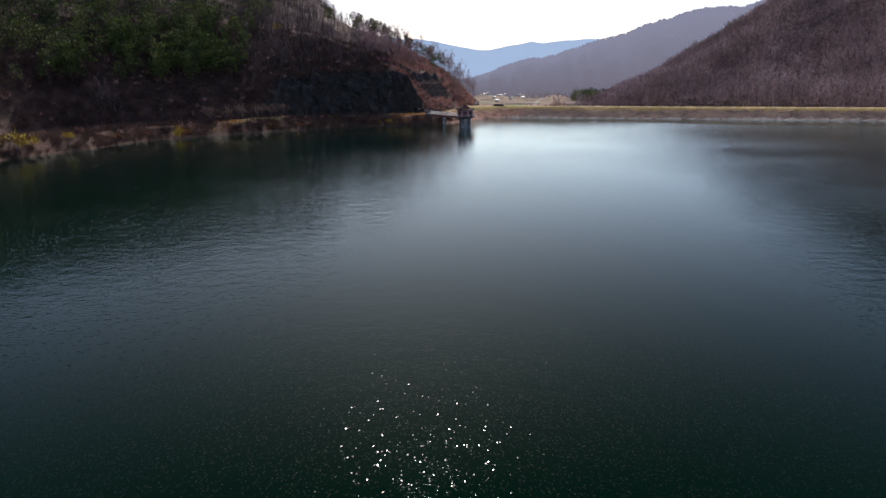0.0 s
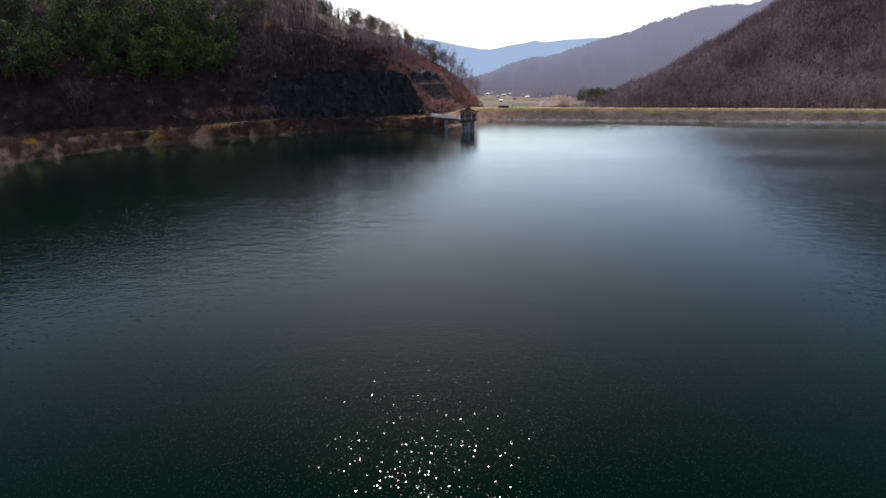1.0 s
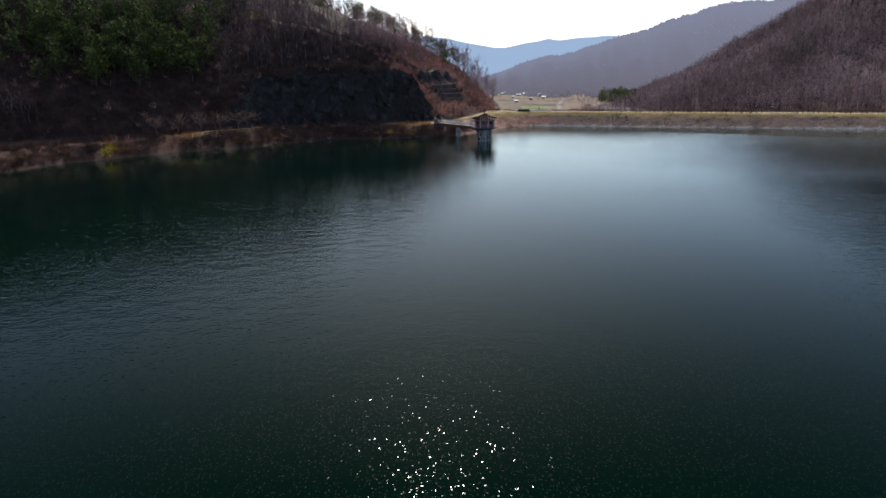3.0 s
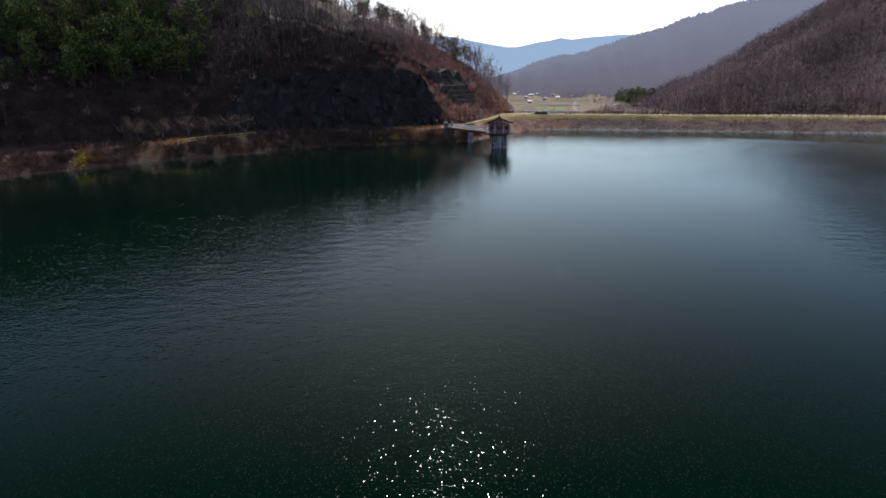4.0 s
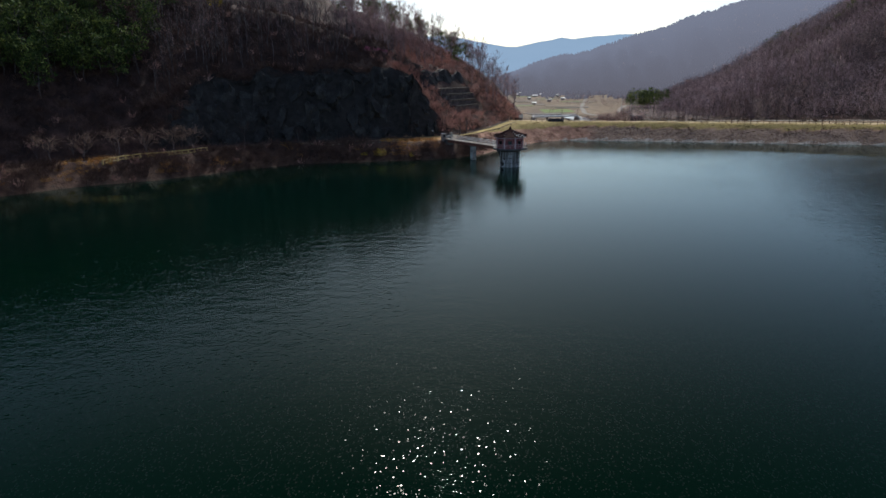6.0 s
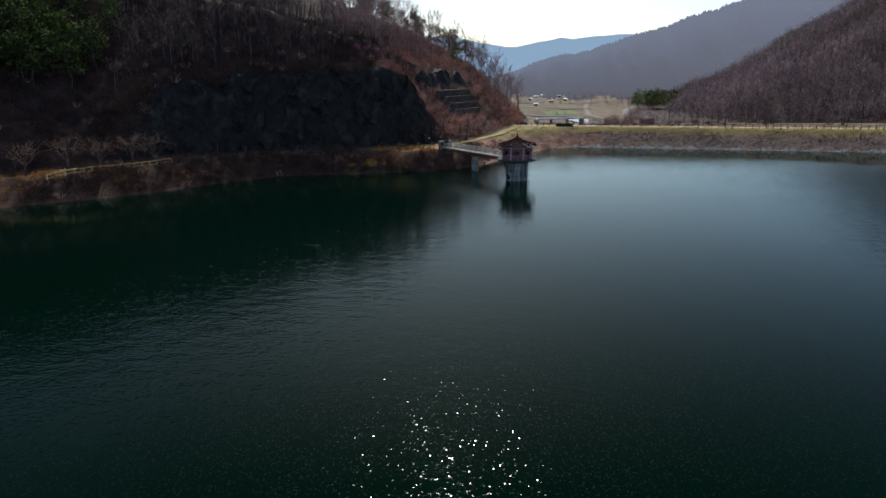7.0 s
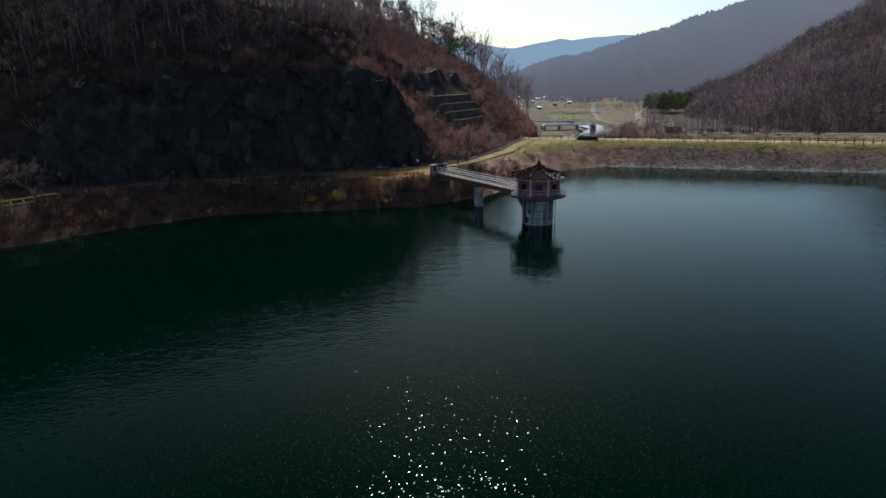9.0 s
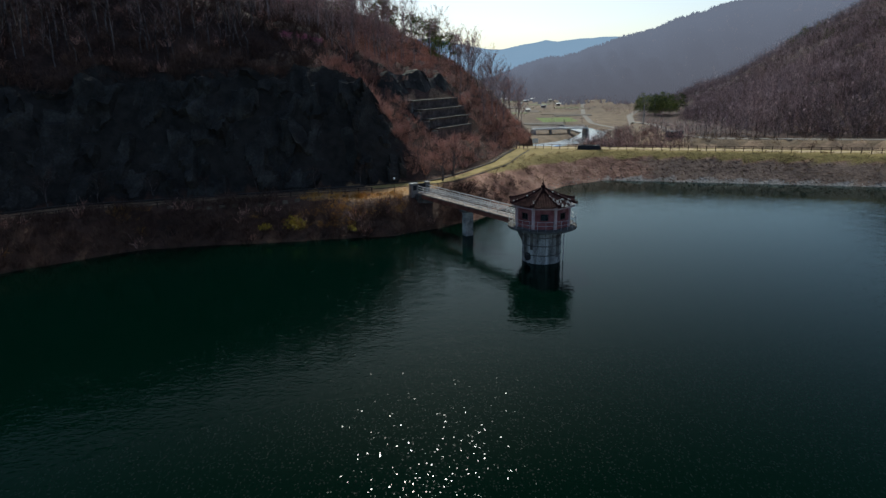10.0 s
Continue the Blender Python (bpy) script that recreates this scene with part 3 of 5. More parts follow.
_wq = np.stack([_wi[:-1, :-1], _wi[:-1, 1:], _wi[1:, 1:], _wi[1:, :-1]], -1).reshape(-1, 4)
water_me = mesh_of("water", np.stack([WX, WY, WX * 0], -1).reshape(-1, 3).tolist(), _wq.tolist(), M_water)
_off = -side_dist(WX, WY, SHORE)
_at = water_me.attributes.new("open_water", "FLOAT", "POINT")
_west = np.maximum.reduce([sstep(4, 50, _off), sstep(-38, -8, WX) * sstep(1, 8, _off), sstep(220, 160, WY) * sstep(2, 18, _off)])
_lee = np.clip(4 + 0.3 * (WX - 30), 2, 32)
_at.data.foreach_set("value", (np.where(WX < 22, _west, sstep(_lee - 2, _lee + 2, _off)) * (1 + 1.8 * sstep(35, 110, WX) + 0.3 * sstep(20, -20, WX) * sstep(220, 150, WY))).astype(np.float32).ravel())
lake = tagged(new("water", water_me), "dark green rippled reservoir water with sun glitter", "lake", kind="structure")


def ridge(name, points, near, far, mat, label):
    """A far range: crest heights by bearing, with folds down its near side."""
    vs, fs = [], []
    cols, rows = 160, 14
    b0, b1 = points[0][0], points[-1][0]
    bs = np.linspace(b0, b1, cols)
    els = np.interp(bs, [p[0] for p in points], [p[1] for p in points])
    for i, (b, el) in enumerate(zip(bs, els)):
        top = 21 + far * math.tan(radians(el)) + (fbm(np.array([b * 40.0]), np.array([3.0]), 22.0, 4)[0] - 0.5) * far * 0.006
        for k in range(rows):
            f = k / (rows - 1)
            dd = near + (far - near) * f
            fold = (fbm(np.array([b * 30.0]), np.array([f * 60.0]), 18.0, 3)[0] - 0.5) * far * 0.02 * math.sin(math.pi * f)
            z = -14 + (top + 14) * f ** 1.45 + fold
            vs.append((dd * math.sin(radians(b)), dd * math.cos(radians(b)), z))
    for i in range(cols - 1):
        for k in range(rows - 1):
            a = i * rows + k
            fs.append((a, a + rows, a + rows + 1, a + 1))
    return tagged(new(name, mesh_of(name, vs, fs, mat, True)), label, "mountains", kind="structure")


def ridge_wood(name, ob, n, size, mat, label):
    """A fuzz of tree crowns over a far range."""
    rng = np.random.RandomState(77)
    me = ob.data
    fs = [p for p in me.polygons if p.center.z > -13]
    vs, tris = [], []
    for k in range(n):
        p = fs[rng.randint(len(fs))]
        a, b, c, d = (np.array(me.vertices[i].co) for i in p.vertices)
        u, v = rng.rand(2)
        o = (a * (1 - u) + b * u) * (1 - v) + (d * (1 - u) + c * u) * v
        for _ in range(3):
            q = o + rng.normal(size=3) * (size * 0.5, size * 0.5, size * 0.12)
            w = size * (0.25 + 0.3 * rng.rand())
            i = len(vs)
            vs += [q + (-w, 0, -1), q + (w, rng.normal() * w, -1), q + (rng.normal() * 0.3 * w, 0, size * (0.5 + 0.6 * rng.rand()))]
            tris.append((i, i + 1, i + 2))
    return tagged(new(name, tri_mesh(name, np.array(vs), np.array(tris), mat)), label, "wood", kind="stuff")


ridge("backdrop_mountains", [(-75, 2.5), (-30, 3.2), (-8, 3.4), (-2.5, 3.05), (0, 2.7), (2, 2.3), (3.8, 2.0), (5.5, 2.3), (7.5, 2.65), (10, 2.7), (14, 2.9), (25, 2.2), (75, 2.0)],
      3000, 4300, M_far, "mountain range on the horizon, its pale blue haze painted as glow")
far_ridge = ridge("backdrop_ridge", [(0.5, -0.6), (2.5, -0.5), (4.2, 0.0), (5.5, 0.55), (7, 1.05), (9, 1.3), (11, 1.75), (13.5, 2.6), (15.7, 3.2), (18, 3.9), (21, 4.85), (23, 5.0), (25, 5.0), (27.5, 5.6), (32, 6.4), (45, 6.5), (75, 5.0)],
      820, 2250, M_mid, "mauve-brown wooded ridge beyond the valley, haze painted as glow")
ridge_wood("ridge_wood", far_ridge, 42000, 7.0, M_mid_wood, "leafless woods covering the far ridge, haze painted as glow")


# ---- plants: templates as vertex and triangle arrays ----
class Tris:
    def __init__(self):
        self.v, self.f = [], []

    def cone(self, a, b, r0, r1, n=3):
        a, b = np.array(a, float), np.array(b, float)
        d = b - a
        d = d / (np.linalg.norm(d) + 1e-9)
        p = np.cross(d, (0.3, 0.5, 0.81))
        p = p / np.linalg.norm(p)
        q = np.cross(d, p)
        k = len(self.v)
        for c, r in ((a, r0), (b, r1)):
            for i in range(n):
                t = 2 * math.pi * i / n
                self.v.append(c + r * (math.cos(t) * p + math.sin(t) * q))
        for i in range(n):
            j = (i + 1) % n
            self.f += [(k + i, k + j, k + n + j), (k + i, k + n + j, k + n + i)]

    def blade(self, a, b, w, rng):
        """A thin three-cornered twig or needle tuft."""
        a, b = np.array(a, float), np.array(b, float)
        d = b - a
        p = np.cross(d, rng.normal(size=3))
        p = p / (np.linalg.norm(p) + 1e-9) * w
        k = len(self.v)
        self.v += [a - p, a + p, b]
        self.f.append((k, k + 1, k + 2))

    def arrays(self):
        return np.array(self.v), np.array(self.f, int)


def bare_tree(seed, h, limbs=9, twigs=7, sub=4, spread=0.34, thick=1.0, twig=1.0):
    """A leafless tree: trunk and limbs, and its fine twigs."""
    rng = np.random.RandomState(seed)
    wood, fine = Tris(), Tris()
    pts = [np.array((0, 0, -0.6))]
    lean = rng.normal(size=2) * 0.06
    for i in range(1, 6):
        f = i / 5
        pts.append(np.array((lean[0] * h * f + rng.normal() * 0.015 * h, lean[1] * h * f + rng.normal() * 0.015 * h, h * 0.92 * f)))
    r = [0.016 * h * thick * (1 - 0.9 * i / 5) for i in range(6)]
    for i in range(5):
        wood.cone(pts[i], pts[i + 1], r[i], r[i + 1], 5)
    for k in range(limbs):
        f = 0.28 + 0.66 * k / limbs + rng.rand() * 0.05
        i = min(int(f * 5), 4)
        o = pts[i] + (pts[i + 1] - pts[i]) * (f * 5 - i)
        a = rng.rand() * 6.28
        ln = h * spread * (1.15 - 0.75 * f) * (0.8 + 0.5 * rng.rand())
        d = np.array((math.cos(a), math.sin(a), 0.9 + 0.7 * rng.rand()))
        d = d / np.linalg.norm(d)
        m = o + d * ln * 0.5 + rng.normal(size=3) * 0.04 * ln
        e = o + d * ln + np.array((0, 0, 0.12 * ln)) + rng.normal(size=3) * 0.05 * ln
        wood.cone(o, m, 0.0055 * h * thick * (1.1 - 0.6 * f), 0.0035 * h * thick, 3)
        wood.cone(m, e, 0.0035 * h * thick, 0.0012 * h, 3)
        for _ in range(twigs):
            t = 0.25 + 0.75 * rng.rand()
            p = o + (m - o) * t * 2 if t < 0.5 else m + (e - m) * (t * 2 - 1)
            v = d * 0.6 + rng.normal(size=3) * 0.55 + np.array((0, 0, 0.45))
            v = v / np.linalg.norm(v) * ln * (0.3 + 0.35 * rng.rand())
            fine.blade(p, p + v, 0.0022 * h * twig, rng)
            for _ in range(sub):
                g = p + v * (0.2 + 0.7 * rng.rand())
                w = v * 0.5 + rng.normal(size=3) * np.linalg.norm(v) * 0.35
                fine.blade(g, g + w * 0.7, 0.0016 * h * twig, rng)
    return wood.arrays(), fine.arrays()


def pine_tree(seed, h, clumps=26, blades=26):
    """A red pine: bare lower trunk, uneven flattened crown of needle clumps."""
    rng = np.random.RandomState(seed)
    wood, fine = Tris(), Tris()
    pts = [np.array((0, 0, -0.6))]
    lean = rng.normal(size=2) * 0.05
    for i in range(1, 6):
        f = i / 5
        pts.append(np.array((lean[0] * h * f + rng.normal() * 0.02 * h, lean[1] * h * f + rng.normal() * 0.02 * h, h * 0.95 * f)))
    for i in range(5):
        wood.cone(pts[i], pts[i + 1], 0.017 * h * (1 - 0.85 * i / 5), 0.017 * h * (1 - 0.85 * (i + 1) / 5), 5)
    for k in range(clumps):
        f = 0.24 + 0.76 * (k + rng.rand()) / clumps
        i = min(int(f * 5), 4)
        o = pts[i] + (pts[i + 1] - pts[i]) * (f * 5 - i)
        a = rng.rand() * 6.28
        ln = h * 0.31 * (1.12 - f) ** 0.6 * (0.55 + 0.6 * rng.rand())
        c = o + np.array((math.cos(a) * ln, math.sin(a) * ln, ln * (0.1 + 0.3 * rng.rand())))
        wood.cone(o, c, 0.004 * h, 0.0015 * h, 3)
        cr = h * 0.105 * (0.7 + 0.6 * rng.rand())
        for _ in range(blades):
            q = rng.normal(size=3)
            q = q / np.linalg.norm(q) * rng.rand() ** 0.4
            p = c + q * np.array((cr, cr, cr * 0.55))
            v = q * np.array((1, 1, 0.6)) * cr * 0.45 + rng.normal(size=3) * cr * 0.22 + np.array((0, 0, cr * 0.25))
            fine.blade(p, p + v, cr * 0.15, rng)
    return wood.arrays(), fine.arrays()


def shrub(seed, h, n=70, w=1.0, wide=0.012):
    rng = np.random.RandomState(seed)
    fine = Tris()
    for _ in range(n):
        a, r = rng.rand() * 6.28, rng.rand() ** 0.5 * h * 0.3 * w
        p = np.array((math.cos(a) * r, math.sin(a) * r, -0.1))
        d = np.array((math.cos(a) * (0.2 + r / h), math.sin(a) * (0.2 + r / h), 0.9)) + rng.normal(size=3) * 0.22
        d = d / np.linalg.norm(d) * h * (0.5 + 0.5 * rng.rand())
        fine.blade(p, p + d, wide * h, rng)
        for _ in range(2):
            g = p + d * (0.3 + 0.6 * rng.rand())
            fine.blade(g, g + d * 0.35 + rng.normal(size=3) * 0.2 * h, wide * 0.8 * h, rng)
    return fine.arrays()


def leafy(seed, h, n=260):
    """A low blossoming bush of many small petals' clumps."""
    rng = np.random.RandomState(seed)
    fine = Tris()
    cs = [np.array((rng.normal() * 0.35 * h, rng.normal() * 0.35 * h, h * (0.3 + 0.5 * rng.rand()))) for _ in range(9)]
    for _ in range(n):
        c = cs[rng.randint(9)]
        p = c + rng.normal(size=3) * 0.17 * h
        p[2] = max(p[2], 0.02)
        fine.blade(p, p + rng.normal(size=3) * 0.14 * h, 0.05 * h, rng)
    return fine.arrays()


def scatter(name, templates, spots, mat, label, category, seed):
    """Joins turned and scaled copies of the templates at the spots (x, y, z, size) into one mesh."""
    rng = np.random.RandomState(seed)
    vs, fs, k = [], [], 0
    for x, y, z, sc in spots:
        v, f = templates[rng.randint(len(templates))]
        a = rng.rand() * 6.28
        c, s = math.cos(a) * sc, math.sin(a) * sc
        o = np.empty_like(v)
        o[:, 0], o[:, 1], o[:, 2] = v[:, 0] * c - v[:, 1] * s + x, v[:, 0] * s + v[:, 1] * c + y, v[:, 2] * sc * (0.9 + 0.2 * rng.rand()) + z
        vs.append(o)
        fs.append(f + k)
        k += len(v)
    return tagged(new(name, tri_mesh(name, np.concatenate(vs), np.concatenate(fs), mat)), label, category, kind="stuff")


def spots_in(n, x0, x1, y0, y1, keep, seed, lo=0.7, hi=1.25):
    rng = np.random.RandomState(seed)
    x, y = x0 + (x1 - x0) * rng.rand(n), y0 + (y1 - y0) * rng.rand(n)
    z, s, uw, ue, back, _ = land(x, y)
    ok = keep(x, y, z, s, uw, ue)
    sz = lo + (hi - lo) * rng.rand(n)
    return [tuple(q) for q in np.stack([x, y, z, sz], -1)[ok]]


def piney(x, y):
    """Where the western wood is evergreen: the upstream flank, and a thin belt near the spur's top."""
    return sstep(-70, -90, x + 14 * (fbm(x, y, 25, 3) - 0.5) * 2) * sstep(0.30, 0.42, fbm(x + 50, y, 22, 3) + 0.14)


PINES = [pine_tree(k, 9.5) for k in range(6)]
PINES_LIGHT = [pine_tree(20 + k, 9.0, 17, 15) for k in range(5)]
BARE = [bare_tree(40 + k, 10.0, 12, 6, 3, 0.40, 0.75, 1.25) for k in range(6)]
BARE_LIGHT = [bare_tree(60 + k, 9.0, 6, 4, 2) for k in range(6)]


def far_tree(seed, h):
    """A leafless tree seen from far: thin trunk, forked limbs and a haze of twigs down to the ground."""
    rng = np.random.RandomState(seed)
    wood, fine = Tris(), Tris()
    wood.cone((0, 0, -1), (rng.normal() * 0.3, rng.normal() * 0.3, h * 0.8), 0.10, 0.03, 3)
    for _ in range(5):
        z, a = h * (0.3 + 0.4 * rng.rand()), rng.rand() * 6.28
        wood.blade((0, 0, z), (math.cos(a) * h * 0.22, math.sin(a) * h * 0.22, z + h * 0.3), 0.05, rng)
    for _ in range(24):
        a, r, z = rng.rand() * 6.28, rng.rand() ** 0.5 * h * 0.26, h * (0.12 + 0.68 * rng.rand())
        p = np.array((math.cos(a) * r, math.sin(a) * r, z))
        fine.blade(p, p + rng.normal(size=3) * h * 0.07 + np.array((math.cos(a), math.sin(a), 1.1)) * h * 0.13, 0.09, rng)
    return wood.arrays(), fine.arrays()


FARS = [far_tree(80 + k, 9.0) for k in range(6)]
SHRUBS = [shrub(100 + k, 1.8, 24, 1.0, 0.016) for k in range(5)]

rng_w = np.random.RandomState(11)


def tree_thing(kind, tpl, names, x, y, z, sc, label):
    """One tree of its own: trunk with limbs, and its crown."""
    root = empty(kind, (x, y, z), rng_w.rand() * 360)
    root.scale = (sc, sc, sc * (0.9 + 0.2 * rng_w.rand()))
    for me, nm in zip(tpl, names):
        o = new(nm, me)
        o.parent = root
    tagged(root, label, "tree", kind.replace("_", " ") + "s on the hillside")
    return root


PINE_ME = [(tri_mesh("trunk", *w, M_bark), tri_mesh("crown", *f, M_needle)) for w, f in PINES]
BARE_ME = [(tri_mesh("trunk", *w, M_bark_lit), tri_mesh("crown", *f, M_twig)) for w, f in BARE]

# western wood
pine_spots = spots_in(5200, -230, 0, 120, 400, lambda x, y, z, s, uw, ue: (uw > 8) & (uw < 105) & (rng_w.rand(len(x)) < piney(x, y)) & (z > 17), 1)
cut_zone = lambda x, y, uw: (x > -80) & (x < -12) & (y < 300) & (uw < 10)
bare_spots = spots_in(15500, -200, 22, 130, 470, lambda x, y, z, s, uw, ue: (uw > 3) & (uw < 100) & ~cut_zone(x, y, uw) & (rng_w.rand(len(x)) > piney(x, y) * 1.3)
                      & ~((x > -34) & (uw < 19 + 6 * fbm(x, y, 12, 2)) & (y < 317)) & (rng_w.rand(len(x)) < np.where((x > -62) & (y > 318), np.where(x > 0, 0.22, 0.11), 0.62)), 2)
edge_pines = spots_in(500, -60, 0, 330, 400, lambda x, y, z, s, uw, ue: (uw > 16) & (uw < 70), 3, 0.6, 1.0)
pine_spots.sort(key=lambda p: (p[0] + 20) ** 2 + (p[1] - 200) ** 2)
for x, y, z, sc in pine_spots[:110]:
    tree_thing("pine_tree", PINE_ME[rng_w.randint(6)], ("trunk", "crown"), x, y, z, sc, "dark green pine with an uneven crown on the slope")
for x, y, z, sc in edge_pines[:38]:
    tree_thing("pine_tree", PINE_ME[rng_w.randint(6)], ("trunk", "crown"), x, y, z, sc, "slender dark pine standing on the skyline of the spur")
scatter("pine_wood", [t[1] for t in PINES_LIGHT], pine_spots[110:], M_needle, "dense green pine wood on the hillside", "wood", 5)
scatter("pine_trunks", [t[0] for t in PINES_LIGHT], pine_spots[110:], M_bark, "thin trunks of the pine wood", "wood", 5)
bare_spots = [(x, y, z, sc * (1.02 if y > 318 and x > -62 else 1.0)) for x, y, z, sc in bare_spots]
bare_spots.sort(key=lambda p: (p[0] - 0) ** 2 + (p[1] - 330) ** 2)
for x, y, z, sc in bare_spots[:180]:
    tree_thing("bare_tree", BARE_ME[rng_w.randint(6)], ("trunk", "crown"), x, y, z, sc, "leafless grey-brown tree on the wooded spur")
scatter("bare_wood", [t[1] for t in BARE_LIGHT], bare_spots[180:], M_wood_twig, "leafless brown woodland twigs on the hillside", "wood", 6)
scatter("bare_trunks", [t[0] for t in BARE_LIGHT], bare_spots[180:], M_bark, "grey trunks of the leafless woodland", "wood", 6)
# eastern wood
east = spots_in(30000, 70, 720, 240, 1000, lambda x, y, z, s, uw, ue: ((ue > -2) | ((side_dist(x, y, HILL_ROAD) < -4) & (y < 420))) & (uw < -20) & (s > 12) & (ue < 380) & ~((side_dist(x, y, HILL_ROAD) > -40) & (y > 455) & (y < 660)) & (x < y * 0.95 - 20), 8, 0.7, 1.3)
east += spots_in(15000, 90, 340, 230, 560, lambda x, y, z, s, uw, ue: (ue > -1) & (s > 12) & (ue < 160) & (x < y * 0.95 - 20), 37, 0.6, 1.1)
scatter("far_wood", [t[1] for t in FARS], east, M_far_twig, "leafless brown woodland covering the far hill", "wood", 9)
crest_pines = spots_in(5200, 120, 720, 330, 1000, lambda x, y, z, s, uw, ue: (ue > 70) & (ue < 330) & (z > 35) & (z < 175) & (x < y * 0.95 - 20) & (fbm(x + 400, y, 55, 3) > 0.60), 10, 0.6, 1.1)
scatter("crest_pines", [t[1] for t in PINES_LIGHT], crest_pines[:800], M_needle, "scattered green pines high on the far hill", "wood", 11)
scatter("far_trunks", [t[0] for t in FARS], east, M_bark, "trunks of the far leafless woodland", "wood", 9)
grove = spots_in(170, 128, 166, 606, 648, lambda x, y, z, s, uw, ue: np.hypot(x - 146, (y - 627) * 0.8) < 15 * (0.6 + 0.7 * fbm(x, y, 9, 2)), 12, 0.6, 1.7)
scatter("pine_grove", [t[1] for t in PINES_LIGHT], grove, M_needle, "small dark green pine grove at the hill's foot", "wood", 13)
# brush on the banks
brush = spots_in(46000, -170, 26, 120, 345, lambda x, y, z, s, uw, ue: (s > 0.1) & (((s < np.where(x > -26, 5.6, np.where(x < -60, 15.0, 8.5))) & (uw < -5.5) & (x < 3.0 + 9 * (fbm(x, y, 5, 2) - 0.35)) & (np.hypot(x + 5.3, y - 269.8) > 2.6)) | ((uw > 0.5) & (uw < 46) & (rng_w.rand(len(x)) < 0.7) & ~((x > -78) & (x < -9 - 0.085 * uw ** 2) & (y < 296) & (uw < 7.2)))) & ((x < 5) | (uw > 0.5)) & ~((np.abs((x + 2.8) * 0.515 + (y - 305) * 0.857) < 9.5) & (np.abs(-(x + 2.8) * 0.857 + (y - 305) * 0.515 - 1.5) < 5.5)), 14, 0.5, 1.25)
brush = [(x, y, z, sc) for x, y, z, sc in brush if min(math.hypot(x - a, y - b) for a, b in ((-115.5, 165), (-114, 170.5), (-110.5, 182), (-91.5, 212.7))) > 2.8]
_bx, _by = np.array([p[0] for p in brush]), np.array([p[1] for p in brush])
_gap = (_bx > -84) & (_bx < -60) & (_by < 247) & (fbm(_bx, _by, 6.0, 2) > 0.50)
brush = [p for p, g in zip(brush, _gap) if not g]


def rim(x, y, z, s, uw, ue):
    r = land(x, y)[5]["rock"]
    return (r > 0.05) & (r < 0.75) & (uw > 3) & (rng_w.rand(len(x)) < 0.8)


brush += spots_in(9000, -80, -4, 250, 305, rim, 18, 0.6, 1.2)
brush += spots_in(900, -2, 16, 258, 296, lambda x, y, z, s, uw, ue: (s > 0.4) & (s < 6.5) & (uw < -4) & (fbm(x, y, 4.0, 2) > 0.36 + 0.022 * np.maximum(x - 2, 0)), 19, 0.3, 0.75)
random.Random(3).shuffle(brush)
_up = side_dist(np.array([p[0] for p in brush]), np.array([p[1] for p in brush]), FOOT_W) > 0
_is_red = [(u and p[0] > -24 and i % 5 < 4) or i % 30 == 0 for i, (p, u) in enumerate(zip(brush, _up))]
red = [p for p, r in zip(brush, _is_red) if r]
brown = [p for p, r in zip(brush, _is_red) if not r]
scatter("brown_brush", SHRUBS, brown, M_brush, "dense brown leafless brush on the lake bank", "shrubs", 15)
scatter("russet_brush", SHRUBS, red, M_twig_red, "russet dry brush on the spur and banks", "shrubs", 16)

BLOSSOM = [tri_mesh("petals", *leafy(k, 1.6), M_yellow) for k in range(3)]
STEMS = tri_mesh("stems", *shrub(130, 1.3, 26), M_twig)


def blossom_bush(x, y, sc, petals, label, category, kind):
    b = empty(kind, (x, y, max(ground_z(x, y), 0.15)), 40 * x)
    b.scale = (sc, sc, sc)
    for nm, me in (("petals", petals), ("stems", STEMS)):
        o = tagged(new(nm, me), kind="stuff")
        o.parent = b
    return tagged(b, label, category)


for i, (x, y, sc) in enumerate(((-115.5, 165, 2.4), (-114, 170.5, 1.6), (-110.5, 182, 1.5), (-91.5, 212.7, 1.9), (-22.5, 260.6, 1.0), (-26.3, 260.4, 0.7), (-14.5, 261, 0.6))):
    blossom_bush(x, y, sc, BLOSSOM[i % 3], "yellow blossoming bush at the water's edge", "bush", "yellow_bush")
blossom_bush(-78, 307, 2.2, BLOSSOM[1], "yellow blossoming tree on the wooded slope", "tree", "yellow_tree")
PINKS = [tri_mesh("petals", *leafy(10 + k, 1.3, 160), M_pink) for k in range(2)]
for i, (x, y) in enumerate(((-24.7, 293.4), (-29.2, 289.8), (-27, 291.5), (-37.7, 322), (-36, 318))):
    blossom_bush(x, y, 1.1, PINKS[i % 2], "pink azalea in bloom among bare shrubs", "bush", "azalea_bush")


# ---- the intake tower ----
TX, TY = 9.4, 249.4
FACE = -math.pi / 2 + radians(-4)
DECK = 4.28
tower = empty("intake_tower", (TX, TY, 0))
tagged(tower, "concrete intake tower in the lake with a red octagonal tiled pavilion", "tower")
bm = bmesh.new()
lathe(bm, [(2.22, -7), (2.22, 0.95), (2.27, 0.97), (2.27, 1.03), (2.22, 1.05), (2.22, 2.05), (2.27, 2.07), (2.27, 2.13), (2.22, 2.15), (2.22, 3.05), (2.27, 3.07), (2.27, 3.13), (2.22, 3.15), (2.22, DECK - 0.42)], 56)
stem = part("stem", bm, M_stem, tower, "white-grey concrete shaft with dark streaks")
rs = random.Random(8)
